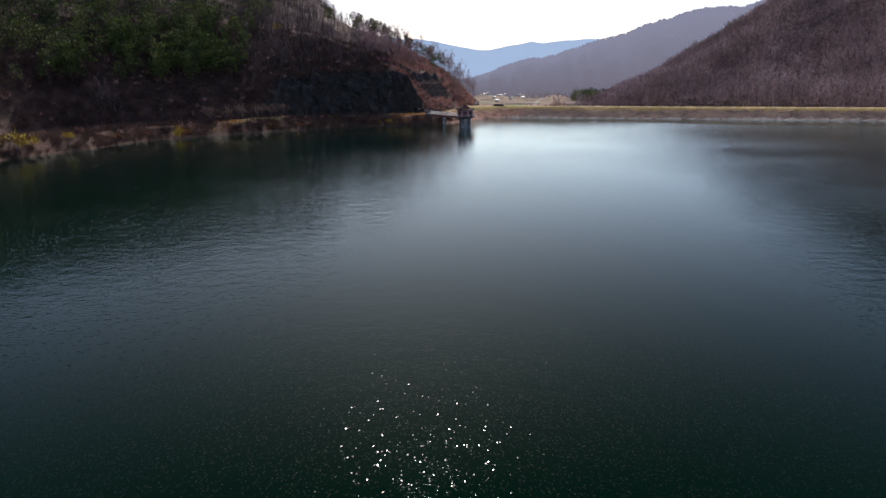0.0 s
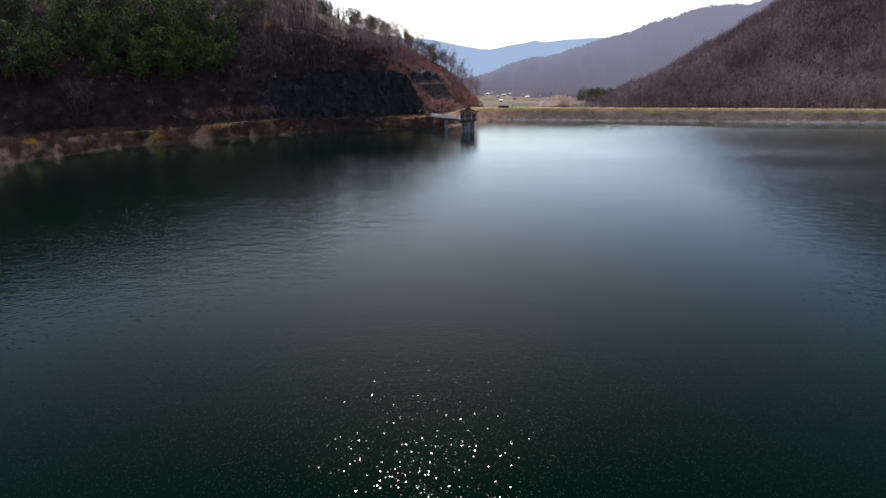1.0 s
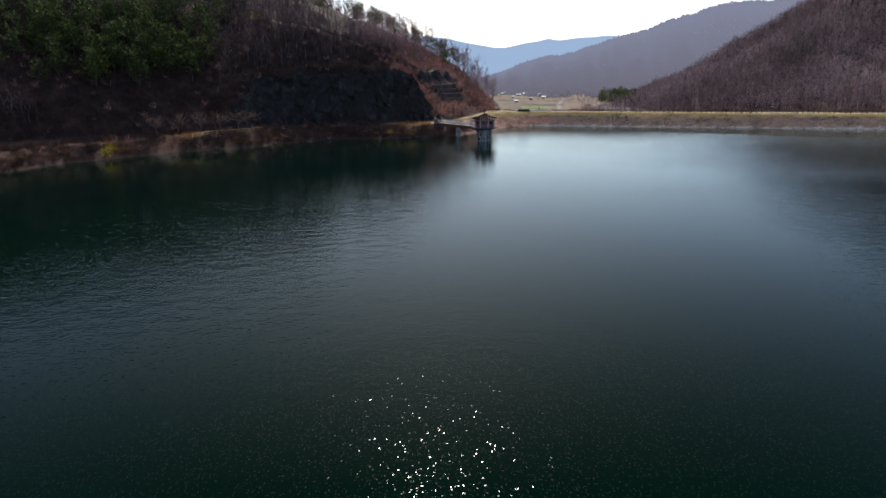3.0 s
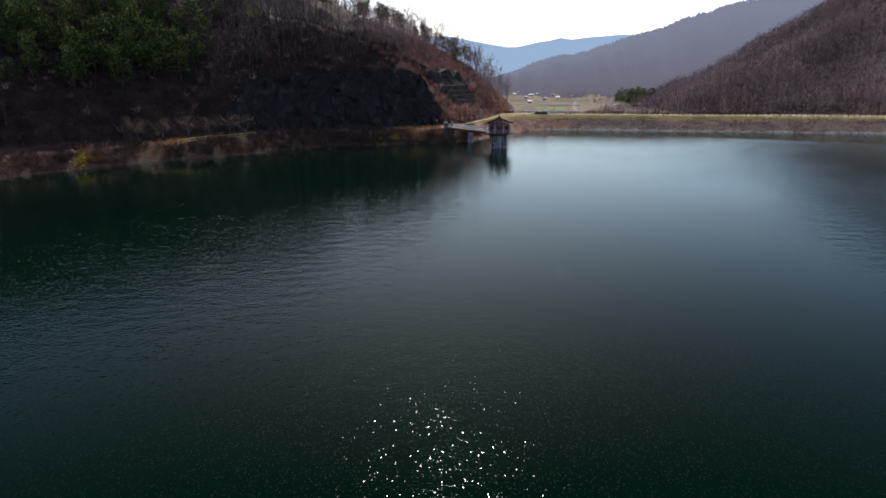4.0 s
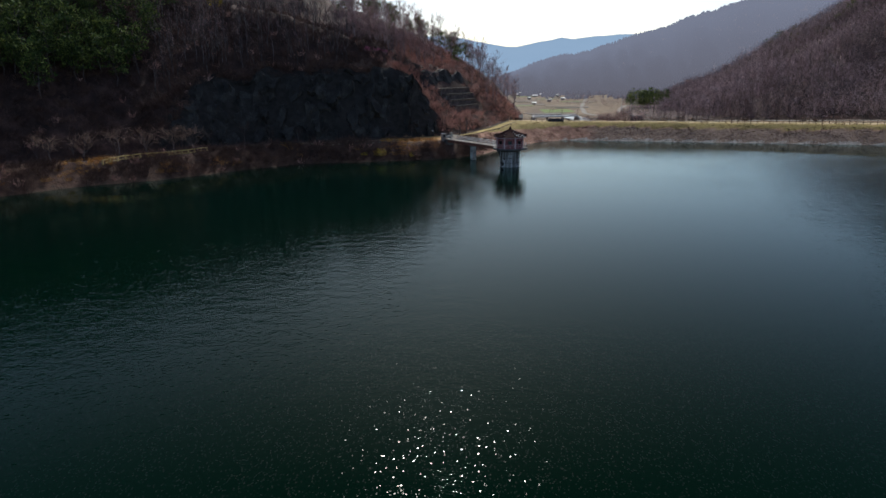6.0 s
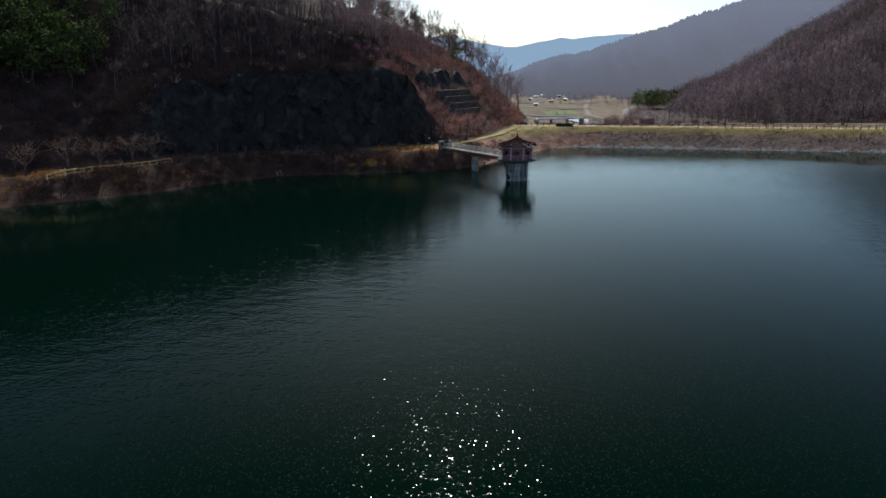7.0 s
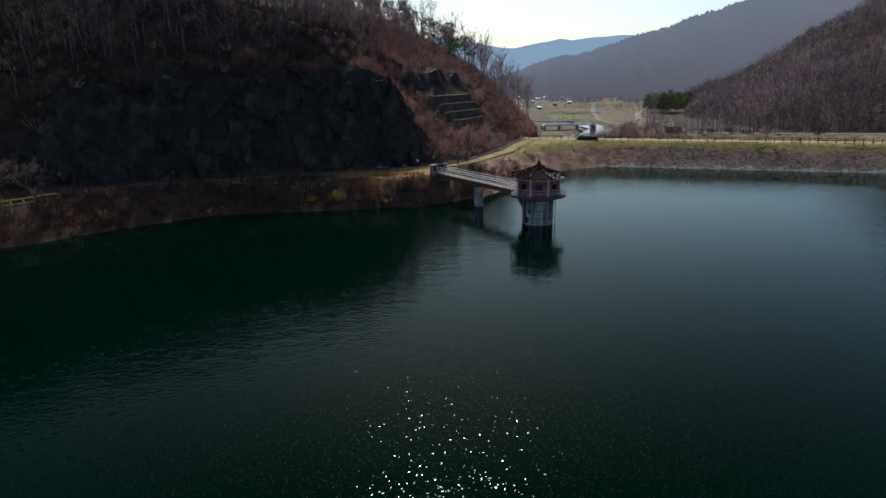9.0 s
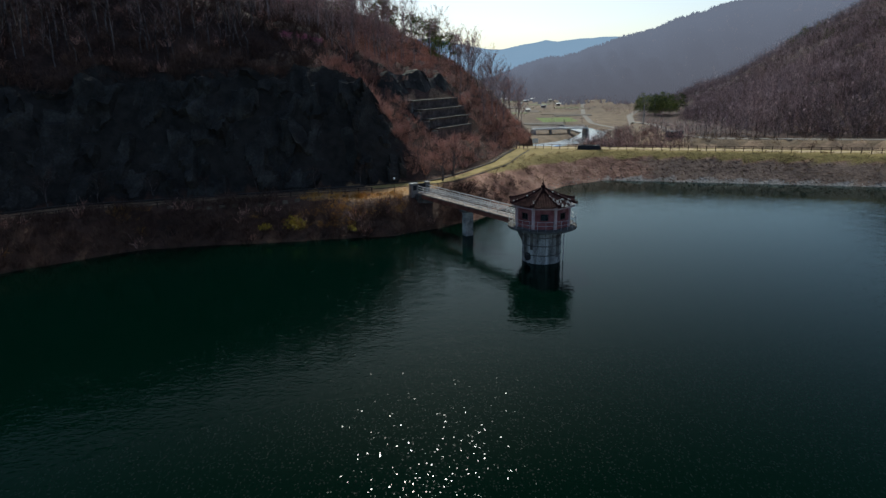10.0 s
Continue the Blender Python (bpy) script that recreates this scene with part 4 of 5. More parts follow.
for i in range(26):
    a, wd = 2 * math.pi * (i + 0.8 * rs.random()) / 26, rs.choice((0.02, 0.03, 0.05, 0.11, 0.2))
    part("run_stain", box_bm(2.16, 2.222 + 0.02 * rs.random(), -wd, wd, rs.uniform(0.05, 2.9), DECK - 0.5, 0.012, m=Matrix.Rotation(a, 4, "Z")), M_conc_dark, stem, "dark run-off streak on the shaft")
bm = bmesh.new()
lathe(bm, [(2.23, DECK - 0.75), (3.3, DECK - 0.34), (3.85, DECK - 0.30), (3.95, DECK - 0.26), (3.95, DECK - 0.02), (3.92, DECK), (0.0, DECK)], 56)
part("deck", bm, M_conc_dark, tower, "round concrete walkway slab, darkly stained")
BR_DIR = Vector((0.6 - TX, 260.6 - TY, 0)).normalized()
BR_YAW = math.atan2(BR_DIR.y, BR_DIR.x)
bm = bmesh.new()
pr = [(2.15, 0.6), (2.15, DECK - 0.5), (4.4, DECK - 0.5), (4.4, DECK - 0.75)]
a = [bm.verts.new((p, -0.3, z)) for p, z in pr]
b = [bm.verts.new((p, 0.3, z)) for p, z in pr]
bm.faces.new(a)
bm.faces.new(b[::-1])
for i in range(4):
    j = (i + 1) % 4
    bm.faces.new((a[j], a[i], b[i], b[j]))
bmesh.ops.transform(bm, matrix=Matrix.Rotation(BR_YAW, 4, "Z"), verts=bm.verts)
part("bracket", bm, M_conc_dark, tower, "sloping concrete bracket under the bridge end")
for zb in (1.0, 2.1, 3.1):
    bm = bmesh.new()
    lathe(bm, [(2.23, zb - 0.05), (2.285, zb - 0.04), (2.285, zb + 0.04), (2.23, zb + 0.05)], 56)
    part("band", bm, M_conc_dark, stem, "dark horizontal joint band")
# hatch at the shaft's foot and the ladder
bm = bmesh.new()
lathe(bm, [(0.0, 0.0), (0.46, 0.0), (0.5, 0.03), (0.5, 0.12), (0.40, 0.14), (0.38, 0.06), (0.0, 0.06)], 24)
bmesh.ops.transform(bm, matrix=Matrix.Rotation(FACE - 0.85, 4, "Z") @ Matrix.Translation((2.16, 0, 0.75)) @ Matrix.Rotation(math.pi / 2, 4, "Y"), verts=bm.verts)
part("hatch", bm, M_dark, tower, "round dark intake hatch")
lad = part("ladder", rod_bm((2.55, -0.2, -1.5), (2.55, -0.2, DECK + 0.9), 0.03), M_steel, tower, "thin steel ladder down to the water")
part("ladder_side", rod_bm((2.55, 0.2, -1.5), (2.55, 0.2, DECK + 0.9), 0.03), M_steel, lad)
for i in range(16):
    part("rung", rod_bm((2.55, -0.2, -1.2 + i * 0.36), (2.55, 0.2, -1.2 + i * 0.36), 0.018, n=6), M_steel, lad)
lad.matrix_local = Matrix.Rotation(FACE + 1.30, 4, "Z")
AP = 2.95
SIDE = 2 * AP * math.tan(math.pi / 8)
WALL_H = 2.52
for i in range(8):
    a = FACE + i * math.pi / 4
    rot = Matrix.Rotation(a, 4, "Z")
    w, hw = SIDE / 2, 0.43
    z0, z1, wz0, wz1 = DECK, DECK + WALL_H, DECK + 1.0, DECK + 1.75
    bm = bmesh.new()
    for y0, y1, b0, b1 in ((-w, -hw, z0, z1), (hw, w, z0, z1), (-hw, hw, z0, wz0), (-hw, hw, wz1, z1)):
        add_box(bm, AP - 0.2, AP, y0, y1, b0, b1, m=rot)
    wall = part("wall", bm, M_wall, tower, "faded red painted wall panel")
    win = part("window_frame", box_bm(AP - 0.08, AP + 0.03, -hw, hw, wz0, wz0 + 0.07, m=rot), M_dark, wall)
    for args in ((-hw, hw, wz1 - 0.07, wz1), (-hw, -hw + 0.07, wz0 + 0.07, wz1 - 0.07), (hw - 0.07, hw, wz0 + 0.07, wz1 - 0.07), (-0.03, 0.03, wz0 + 0.07, wz1 - 0.07)):
        part("window_frame", box_bm(AP - 0.08, AP + 0.03, *args, m=rot), M_dark, wall)
    part("pane", box_bm(AP - 0.07, AP - 0.05, -hw + 0.05, hw - 0.05, wz0 + 0.05, wz1 - 0.05, m=rot), M_glass, wall)
    prot = Matrix.Rotation(a + math.pi / 8, 4, "Z")
    rc = AP / math.cos(math.pi / 8)
    part("pillar", box_bm(rc - 0.20, rc + 0.07, -0.17, 0.17, z0 + 0.001, z1 + 0.02, 0.02, m=prot), M_pillar, tower, "pale pink corner pillar")
# roof: eight slopes with tile ribs, hips with broken mortar, pale fascia and a finial
EAVE_Z, PEAK_Z, EAVE_AP = DECK + WALL_H - 0.05, DECK + WALL_H + 1.58, 3.68


def roof_point(f, v):
    """f from peak to eave, v across the slope in units of its half width there; the eaves flare up."""
    ap = 0.16 + (EAVE_AP - 0.16) * f
    z = PEAK_Z - (PEAK_Z - EAVE_Z - 0.10) * (1.25 * f - 0.25 * f * f) + 0.16 * f ** 3 * abs(v) ** 2
    return Vector((ap, v * ap * math.tan(math.pi / 8), z))


for i in range(8):
    rot = Matrix.Rotation(FACE + i * math.pi / 4, 4, "Z")
    bm = bmesh.new()
    nf, nv = 9, 25
    g = []
    for k in range(nf + 1):
        row = []
        for j in range(nv + 1):
            p = roof_point(k / nf, -1 + 2 * j / nv)
            row.append(bm.verts.new(rot @ p))
        g.append(row)
    for k in range(nf):
        for j in range(nv):
            bm.faces.new((g[k][j], g[k + 1][j], g[k + 1][j + 1], g[k][j + 1]))
    bmesh.ops.solidify(bm, geom=bm.faces[:], thickness=0.10)
    slope = part("roof_slope", bm, M_tile, tower, "dark brown tiled roof slope")
    # rounded cover tiles in rows, ending where they meet the hips
    pitch = 0.27
    for j in range(-5, 6):
        y = j * pitch
        f0 = max(0.06, (abs(y) / math.tan(math.pi / 8) - 0.16) / (EAVE_AP - 0.16) + 0.03)
        if f0 > 0.95:
            continue
        bm = bmesh.new()
        prev = None
        steps = 7
        for k in range(steps + 1):
            f = f0 + (1.015 - f0) * k / steps
            ap = 0.16 + (EAVE_AP - 0.16) * f
            p = roof_point(f, y / (ap * math.tan(math.pi / 8)))
            ring = [bm.verts.new(rot @ (p + Vector((0, 0.075 * math.cos(t), 0.012 + 0.075 * math.sin(t))))) for t in (0, 0.8, 1.57, 2.34, 3.14)]
            if prev:
                for q in range(4):
                    bm.faces.new((prev[q], ring[q], ring[q + 1], prev[q + 1]))
            prev = ring
        bm.faces.new(prev)
        part("tile_row", bm, M_tile, slope)
    part("fascia", box_bm(EAVE_AP - 0.30, EAVE_AP - 0.16, -1.46, 1.46, EAVE_Z - 0.13, EAVE_Z - 0.02, m=rot), M_pillar, tower, "pale painted eaves board")
    hrot = Matrix.Rotation(FACE + (i + 0.5) * math.pi / 4, 4, "Z")
    bm = bmesh.new()
    prev = None
    for k in range(13):
        f = 0.03 + 0.99 * k / 12
        ap = (0.16 + (EAVE_AP - 0.16) * f) / math.cos(math.pi / 8)
        z = roof_point(f, 1.0).z
        hh = 0.20 + (0.08 if k == 12 else 0.0)
        ring = [bm.verts.new(hrot @ Vector((ap, sx, z + sz))) for sx, sz in ((-0.13, -0.03), (-0.12, hh * 0.7), (-0.05, hh), (0.05, hh), (0.12, hh * 0.7), (0.13, -0.03))]
        if prev:
            for q in range(5):
                bm.faces.new((prev[q], ring[q], ring[q + 1], prev[q + 1]))
        else:
            bm.faces.new(ring[::-1])
        prev = ring
    bm.faces.new(prev)
    part("hip_ridge", bm, M_tile, tower, "dark tiled hip ridge")
    # mortar laid bare along some hips
    rm = random.Random(30 + i)
    if i in (0, 6, 7, 1, 3):
        for _ in range({0: 7, 7: 3, 6: 4}.get(i, 4)):
            bm = bmesh.new()
            f = 0.25 + 0.72 * rm.random()
            ap = (0.16 + (EAVE_AP - 0.16) * f) / math.cos(math.pi / 8)
            z = roof_point(f, 1.0).z
            o = hrot @ Vector((ap, rm.uniform(-0.13, 0.13), z + 0.16))
            add_box(bm, -0.11, 0.11, -0.04, 0.04, -0.03, 0.06, 0.02, Matrix.Translation(o) @ hrot @ Matrix.Rotation(rm.uniform(-0.5, 0.5), 4, "Z"))
            part("mortar", bm, M_mortar, tower, "broken white mortar on the hip")
rm = random.Random(5)
rot = Matrix.Rotation(FACE + math.pi / 4, 4, "Z")
for _ in range(42):
    bm = bmesh.new()
    f = 1 - rm.random() ** 1.7 * 0.4
    p = roof_point(f, rm.uniform(-0.8, 0.75))
    add_box(bm, -0.10, 0.10, -0.045, 0.045, 0.02, 0.10, 0.02, rot @ Matrix.Translation(p) @ Matrix.Rotation(0.45, 4, "Y") @ Matrix.Rotation(rm.uniform(-0.4, 0.4), 4, "Z"))
    part("bare_mortar", bm, M_mortar, tower, "patch of bare white mortar where tiles slipped")
bm = bmesh.new()
lathe(bm, [(0.34, PEAK_Z - 0.12), (0.36, PEAK_Z + 0.08), (0.22, PEAK_Z + 0.14), (0.26, PEAK_Z + 0.32), (0.20, PEAK_Z + 0.42), (0.10, PEAK_Z + 0.48), (0.13, PEAK_Z + 0.60), (0.06, PEAK_Z + 0.72), (0.03, PEAK_Z + 0.95), (0.0, PEAK_Z + 1.0)], 16)
part("finial", bm, M_tile, tower, "dark pointed roof finial")
part("rod", rod_bm((0, 0, PEAK_Z + 0.9), (0, 0, PEAK_Z + 1.5), 0.02, 0.012, 6), M_dark, tower, "thin lightning rod")
# railing round the deck, open at the bridge
rail_gap = 0.32
rail = part("railing", bmesh.new(), M_steel, tower, "thin pale railing round the walkway")
for zr in (1.05, 0.6):
    bm = bmesh.new()
    n = 60
    pts = [(3.84 * math.cos(BR_YAW + rail_gap + (6.283 - 2 * rail_gap) * k / n), 3.84 * math.sin(BR_YAW + rail_gap + (6.283 - 2 * rail_gap) * k / n), DECK + zr) for k in range(n + 1)]
    for p, q in zip(pts, pts[1:]):
        rod_between(bm, p, q, 0.022, n=6)
    part("rail", bm, M_steel, rail)
for k in range(25):
    a = BR_YAW + rail_gap + (6.283 - 2 * rail_gap) * k / 24
    p = (3.84 * math.cos(a), 3.84 * math.sin(a))
    part("post", rod_bm((*p, DECK - 0.01), (*p, DECK + 1.05), 0.018, n=6), M_steel, rail)

# ---- the footbridge to the shore ----
GATE = Vector((-5.3, 269.8, 0))
bd = Vector((GATE.x - TX, GATE.y - TY, 0))
BLEN = bd.length + 0.6
B_YAW = math.degrees(math.atan2(bd.y, bd.x))
bridge = empty("footbridge", (TX, TY, DECK - 0.02), B_YAW)
tagged(bridge, "narrow concrete footbridge with red-brown girders leading to the tower", "bridge")
part("slab", box_bm(3.2, BLEN, -0.85, 0.85, -0.16, 0.0, 0.02), M_slab, bridge, "pale worn concrete deck")
for y in (-0.72, 0.52):
    part("girder", box_bm(3.4, BLEN, y, y + 0.2, -0.72, -0.162), M_rust, bridge, "rusty red-brown girder")
for y in (-0.80, 0.80):
    for zr in (1.05, 0.72, 0.38):
        part("rail", rod_bm((3.75, y, zr), (BLEN - 0.1, y, zr), 0.055, n=6), M_steel, bridge, "grey steel handrail")
    for k in range(14):
        x = 3.75 + (BLEN - 3.9) * k / 13
        part("post", rod_bm((x, y, -0.05), (x, y, 1.05), 0.035, n=6), M_steel, bridge)
pl = (Vector((0.6, 260.6, 0)) - Vector((TX, TY, 0))).length
pier = part("pier", box_bm(pl - 0.45, pl + 0.45, -0.62, 0.62, -DECK - 6, -1.0, 0.05), M_conc, bridge, "white-grey concrete pier, water-stained")
part("pier_cap", box_bm(pl - 0.6, pl + 0.6, -0.95, 0.95, -1.0, -0.722, 0.03), M_conc_dark, pier)

gate = empty("gate_pillar", (GATE.x, GATE.y, DECK - 0.05), B_YAW)
tagged(gate, "pale concrete gate pillar at the shore end of the footbridge", "gate")
for y, wd in ((-1.05, 0.30), (1.35, 0.62)):
    pil = part("pillar", box_bm(0.2, 0.85, y - wd, y + wd, -0.6, 1.45, 0.03), M_slab, gate)
    part("cap", box_bm(0.14, 0.91, y - wd - 0.06, y + wd + 0.06, 1.452, 1.54, 0.02), M_conc, pil)
    part("plate", box_bm(0.17, 0.199, y - wd * 0.5, y + wd * 0.5, 0.5, 1.2), M_dark, pil, "dark name plate")
part("gate_leaf", box_bm(0.50, 0.55, -0.72, 0.70, 0.15, 1.35), M_dark, gate, "dark metal gate leaf")
part("abutment", box_bm(-0.6, 1.6, -1.3, 1.3, -2.5, -0.08, 0.04), M_conc_dark, gate)

# ---- the shore road, its edges and the dam's fence ----
def along(line, offset, step, t0=0.0, t1=1.0):
    """Points at even steps along a line, moved to its left, with the heading there."""
    pts = [Vector((*p, 0)) for p in line]
    out, carry = [], 0.0
    for a, b in zip(pts, pts[1:]):
        d = b - a
        n = Vector((-d.y, d.x, 0)).normalized() * offset
        ln = d.length
        u = carry
        while u < ln:
            p = a + d * (u / ln) + n
            out.append((p.x, p.y, math.atan2(d.y, d.x)))
            u += step
        carry = u - ln
    return out


def ribbon(name, line, offset, width, lift, mat, label, category, height=None, step=1.5, thick=0.25):
    """A strip that follows the ground along a line: road, gutter or kerb."""
    pts = along(line, offset, step)
    bm = bmesh.new()
    prev = None
    for x, y, a in pts:
        nx, ny = -math.sin(a), math.cos(a)
        l, r = (x + nx * width / 2, y + ny * width / 2), (x - nx * width / 2, y - ny * width / 2)
        z = max(ground_z(x, y), ground_z(*l), ground_z(*r)) if height is None else height
        ring = [bm.verts.new((*r, z - thick)), bm.verts.new((*r, z + lift)), bm.verts.new((*l, z + lift)), bm.verts.new((*l, z - thick))]
        if prev:
            for q in range(3):
                bm.faces.new((prev[q], ring[q], ring[q + 1], prev[q + 1]))
        prev = ring
    me = bpy.data.meshes.new(name)
    bm.normal_update()
    bm.to_mesh(me)
    bm.free()
    me.materials.append(mat)
    return tagged(new(name, me), label, category, kind="structure")


SHORE_ROAD = [(-139, 163), (-125.5, 203.5), (-103.5, 225.5), (-77.5, 248.5), (-56, 265.5), (-30, 273.5), (-15, 278.5)]
TRACK = [(-15, 278.5), (-4.5, 283), (6, 297.5), (12, 316)]
ribbon("road", SHORE_ROAD, -3.6, 3.6, 0.03, M_litter_road, "narrow shore road strewn with dead leaves", "road")
ribbon("track", TRACK, -2.7, 2.1, 0.035, M_track, "grassy yellow track climbing to the dam", "track")
# gutter, kerb: the roadside gutter's shade put in as raised dark strips.
ribbon("gutter", TRACK, -0.9, 0.5, 0.14, M_dark_edge, "low dark strip painted as the shaded gutter between track and slope", "edging", thick=0.4)
ribbon("verge", TRACK, -4.3, 0.28, 0.06, M_dark_edge, "dark low strip on the lake side of the track", "edging", thick=0.4)
ribbon("kerb", SHORE_ROAD, -1.3, 0.7, 0.22, M_dark_edge, "low dark strip painted as the shaded gutter at the cutting's foot", "edging", thick=0.4)


def rail_fence(name, pts, post_h, rails, mat_post, mat_rail, label, post_r=0.07, square=False):
    """Posts at the points, each its own part, with rails from post to post."""
    f = empty(name, (pts[0][0], pts[0][1], 0))
    tagged(f, label, "fence")
    ox, oy = pts[0][0], pts[0][1]
    tops = []
    for x, y, a in pts:
        z = ground_z(x, y)
        tops.append((x - ox, y - oy, z))
    pm = bpy.data.meshes.new("post")
    bm = bmesh.new()
    if square:
        add_box(bm, -post_r, post_r, -post_r, post_r, -0.3, post_h, 0.02)
    else:
        rod_between(bm, (0, 0, -0.3), (0, 0, post_h), post_r, post_r * 0.9, 7)
    bm.to_mesh(pm)
    bm.free()
    pm.materials.append(mat_post)
    for x, y, z in tops:
        o = new("post", pm)
        o.parent = f
        o.location = (x, y, z)
        o.rotation_euler = (random.uniform(-0.03, 0.03), random.uniform(-0.03, 0.03), random.uniform(-0.1, 0.1))
    for hz, rr in rails:
        bm = bmesh.new()
        for p, q in zip(tops, tops[1:]):
            rod_between(bm, (p[0], p[1], p[2] + hz), (q[0], q[1], q[2] + hz), rr, n=5)
        part("rail", bm, mat_rail, f)
    return f


dam_line = [(13.5, 314.6), (30, 310.6), (100, 293.2), (222, 262.7)]
rail_fence("dam_fence", along(dam_line, 1.8, 1.75), 1.15, ((1.0, 0.04), (0.6, 0.035)), M_wood, M_wood, "brown wooden post-and-rail fence along the dam crest", 0.065)
rail_fence("guard_rail", along([(-77.5, 233.5), (-69, 241.4), (-61.3, 249.8)], 0.0, 1.5), 0.95, ((0.86, 0.11), (0.22, 0.09)), M_yrail, M_yrail, "low ochre guard rail with square openings beside the shore road", 0.13, True)
rail_fence("road_fence", along([(-60.4, 251.2), (-50, 259.2), (-29, 266.8), (-11.5, 271.6)], 0.6, 2.0), 0.85, ((0.78, 0.06), (0.42, 0.06)), M_wood, M_wood, "low brown post-and-rail fence beside the shore road", 0.08, True)

# bare roadside trees between the road and the rock cutting
# Dark brush colour in these crowns carries the shade of the hillside.
ROADSIDE = []
for k in range(4):
    wv, fv = bare_tree(230 + k, 4.6, 13, 8, 4, 0.62, 1.4)
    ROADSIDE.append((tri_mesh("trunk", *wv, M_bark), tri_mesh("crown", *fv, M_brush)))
for i, (x, y, a) in enumerate(along([(-125.5, 203.5), (-103.5, 225.5), (-77.5, 248.5), (-56, 265.5), (-30, 273.5), (-15, 278.5)], -0.55, 7.5)):
    tr = empty("roadside_tree", (x + random.uniform(-1, 1), y, ground_z(x, y)), 53 * i)
    k = random.uniform(0.7, 1.1)
    tr.scale = (k, k, k * random.uniform(0.85, 1.05))
    tagged(tr, "small spreading leafless tree beside the shore road", "tree", "roadside trees")
    for nm, me in zip(("trunk", "crown"), ROADSIDE[i % 4]):
        o = new(nm, me)
        o.parent = tr
# Same trees with paler crowns: sunlight put into the twig colour.
LIT_ROADSIDE = [(w, tri_mesh("crown", *bare_tree(230 + k, 4.6, 13, 8, 4, 0.62, 1.4, 1.6)[1], M_twig_sunlit)) for k, (w, _) in enumerate(ROADSIDE)]
for i, (x, y) in enumerate(((-84, 236), (-79, 241), (-74, 243), (-70, 247.5), (-88, 231), (-66, 249))):
    tr = empty("roadside_tree", (x + 2.0, y - 1.5, ground_z(x + 2.0, y - 1.5)), 31 * i)
    tr.scale = (1.7, 1.7, 1.15)
    tagged(tr, "small spreading leafless tree behind the guard rail", "tree", "roadside trees")
    for nm, me in zip(("trunk", "crown"), LIT_ROADSIDE[i % 4]):
        o = new(nm, me)
        o.parent = tr

KERB = mesh_of("kerb_stone", [(-0.4, -0.13, -0.2), (0.4, -0.13, -0.2), (0.4, 0.13, -0.2), (-0.4, 0.13, -0.2), (-0.36, -0.1, 0.32), (0.36, -0.1, 0.32), (0.36, 0.1, 0.32), (-0.36, 0.1, 0.32)],
               [(3, 2, 1, 0), (4, 5, 6, 7), (0, 1, 5, 4), (1, 2, 6, 5), (2, 3, 7, 6), (3, 0, 4, 7)], M_kerb)
for x, y, a in along([(-40, 263.0), (-27, 266.2), (-11, 271.2)], -1.0, 1.7):
    st = new("kerb_stone", KERB)
    st.matrix_world = pose(x, y, ground_z(x, y), 0, 0, math.degrees(a))
    tagged(st, "pale concrete kerb block at the road's edge", "kerb stone", "kerb blocks on the shore road")

# ---- retaining terraces on the spur ----
rt = random.Random(12)
for k in range(4):
    row = 0.45 + 0.8 * k
    w = empty("terrace_wall", (-0.3 - 1.2 * row, 300.4 + 2.3 * row, 9.7 + 1.68 * k), 59)
    tagged(w, "dark brown coursed stone terrace wall on the cut slope", "wall", "terrace walls on the spur")
    lo, hi = -9.2 + 1.3 * (3 - k), 8.0 + 0.4 * (k % 3)
    for c in range(3):
        d = rt.uniform(-0.07, 0.07)
        part("course", box_bm(lo + rt.uniform(0, 0.3), hi - rt.uniform(0, 0.4), d, 3.0, -0.4 + 0.66 * c if c else -2.0, 0.22 + 0.66 * c, 0.05), M_course, w)
    part("coping", box_bm(lo - 0.1, hi + 0.1, -0.12, 3.1, 1.545, 1.66, 0.04), M_coping, w, "weathered grey concrete coping")
    part("end_block", box_bm(lo - 0.75, lo - 0.12, -0.35, 1.1, -1.4, 1.30, 0.06), M_conc_dark, w, "stained concrete end block")


def facets(a, b, size, seed):
    """Broken rock: every point belongs to its nearest block, which stands out and tilts as it likes."""
    rng = np.random.RandomState(seed)
    a, b = np.asarray(a, float), np.asarray(b, float)
    lo, hi = (a.min() - size, b.min() - size), (a.max() + size, b.max() + size)
    n = int((hi[0] - lo[0]) * (hi[1] - lo[1]) / size ** 2) + 4
    sa, sb = lo[0] + (hi[0] - lo[0]) * rng.rand(n), lo[1] + (hi[1] - lo[1]) * rng.rand(n)
    out, ta, tb = rng.rand(n) - 0.5, rng.normal(size=n) * 0.35, rng.normal(size=n) * 0.35
    near = np.array([np.argmin((sa - p) ** 2 + ((sb - q) * 0.7) ** 2) for p, q in zip(a.ravel(), b.ravel())]).reshape(a.shape)
    return size * 0.55 * out[near] + ta[near] * (a - sa[near]) + tb[near] * (b - sb[near])


# the rock cutting: a fractured face over the slope, running out under the soil at its edges
foot = along([(-77.5, 248.5), (-56, 265.5), (-30, 273.5), (-15, 278.5), (-4.5, 283)], 0.0, 0.4)
rows_u = np.arange(-0.6, 14.0, 0.3)
fx = np.array([[x - math.sin(a) * u for u in rows_u] for x, y, a in foot])
fy = np.array([[y + math.cos(a) * u for u in rows_u] for x, y, a in foot])
fz, _, _, _, _, fm = land(fx, fy)
run = np.repeat(np.arange(len(foot))[:, None] * 0.4, len(rows_u), 1)
up = np.repeat(rows_u[None] * 2.2, len(foot), 0)
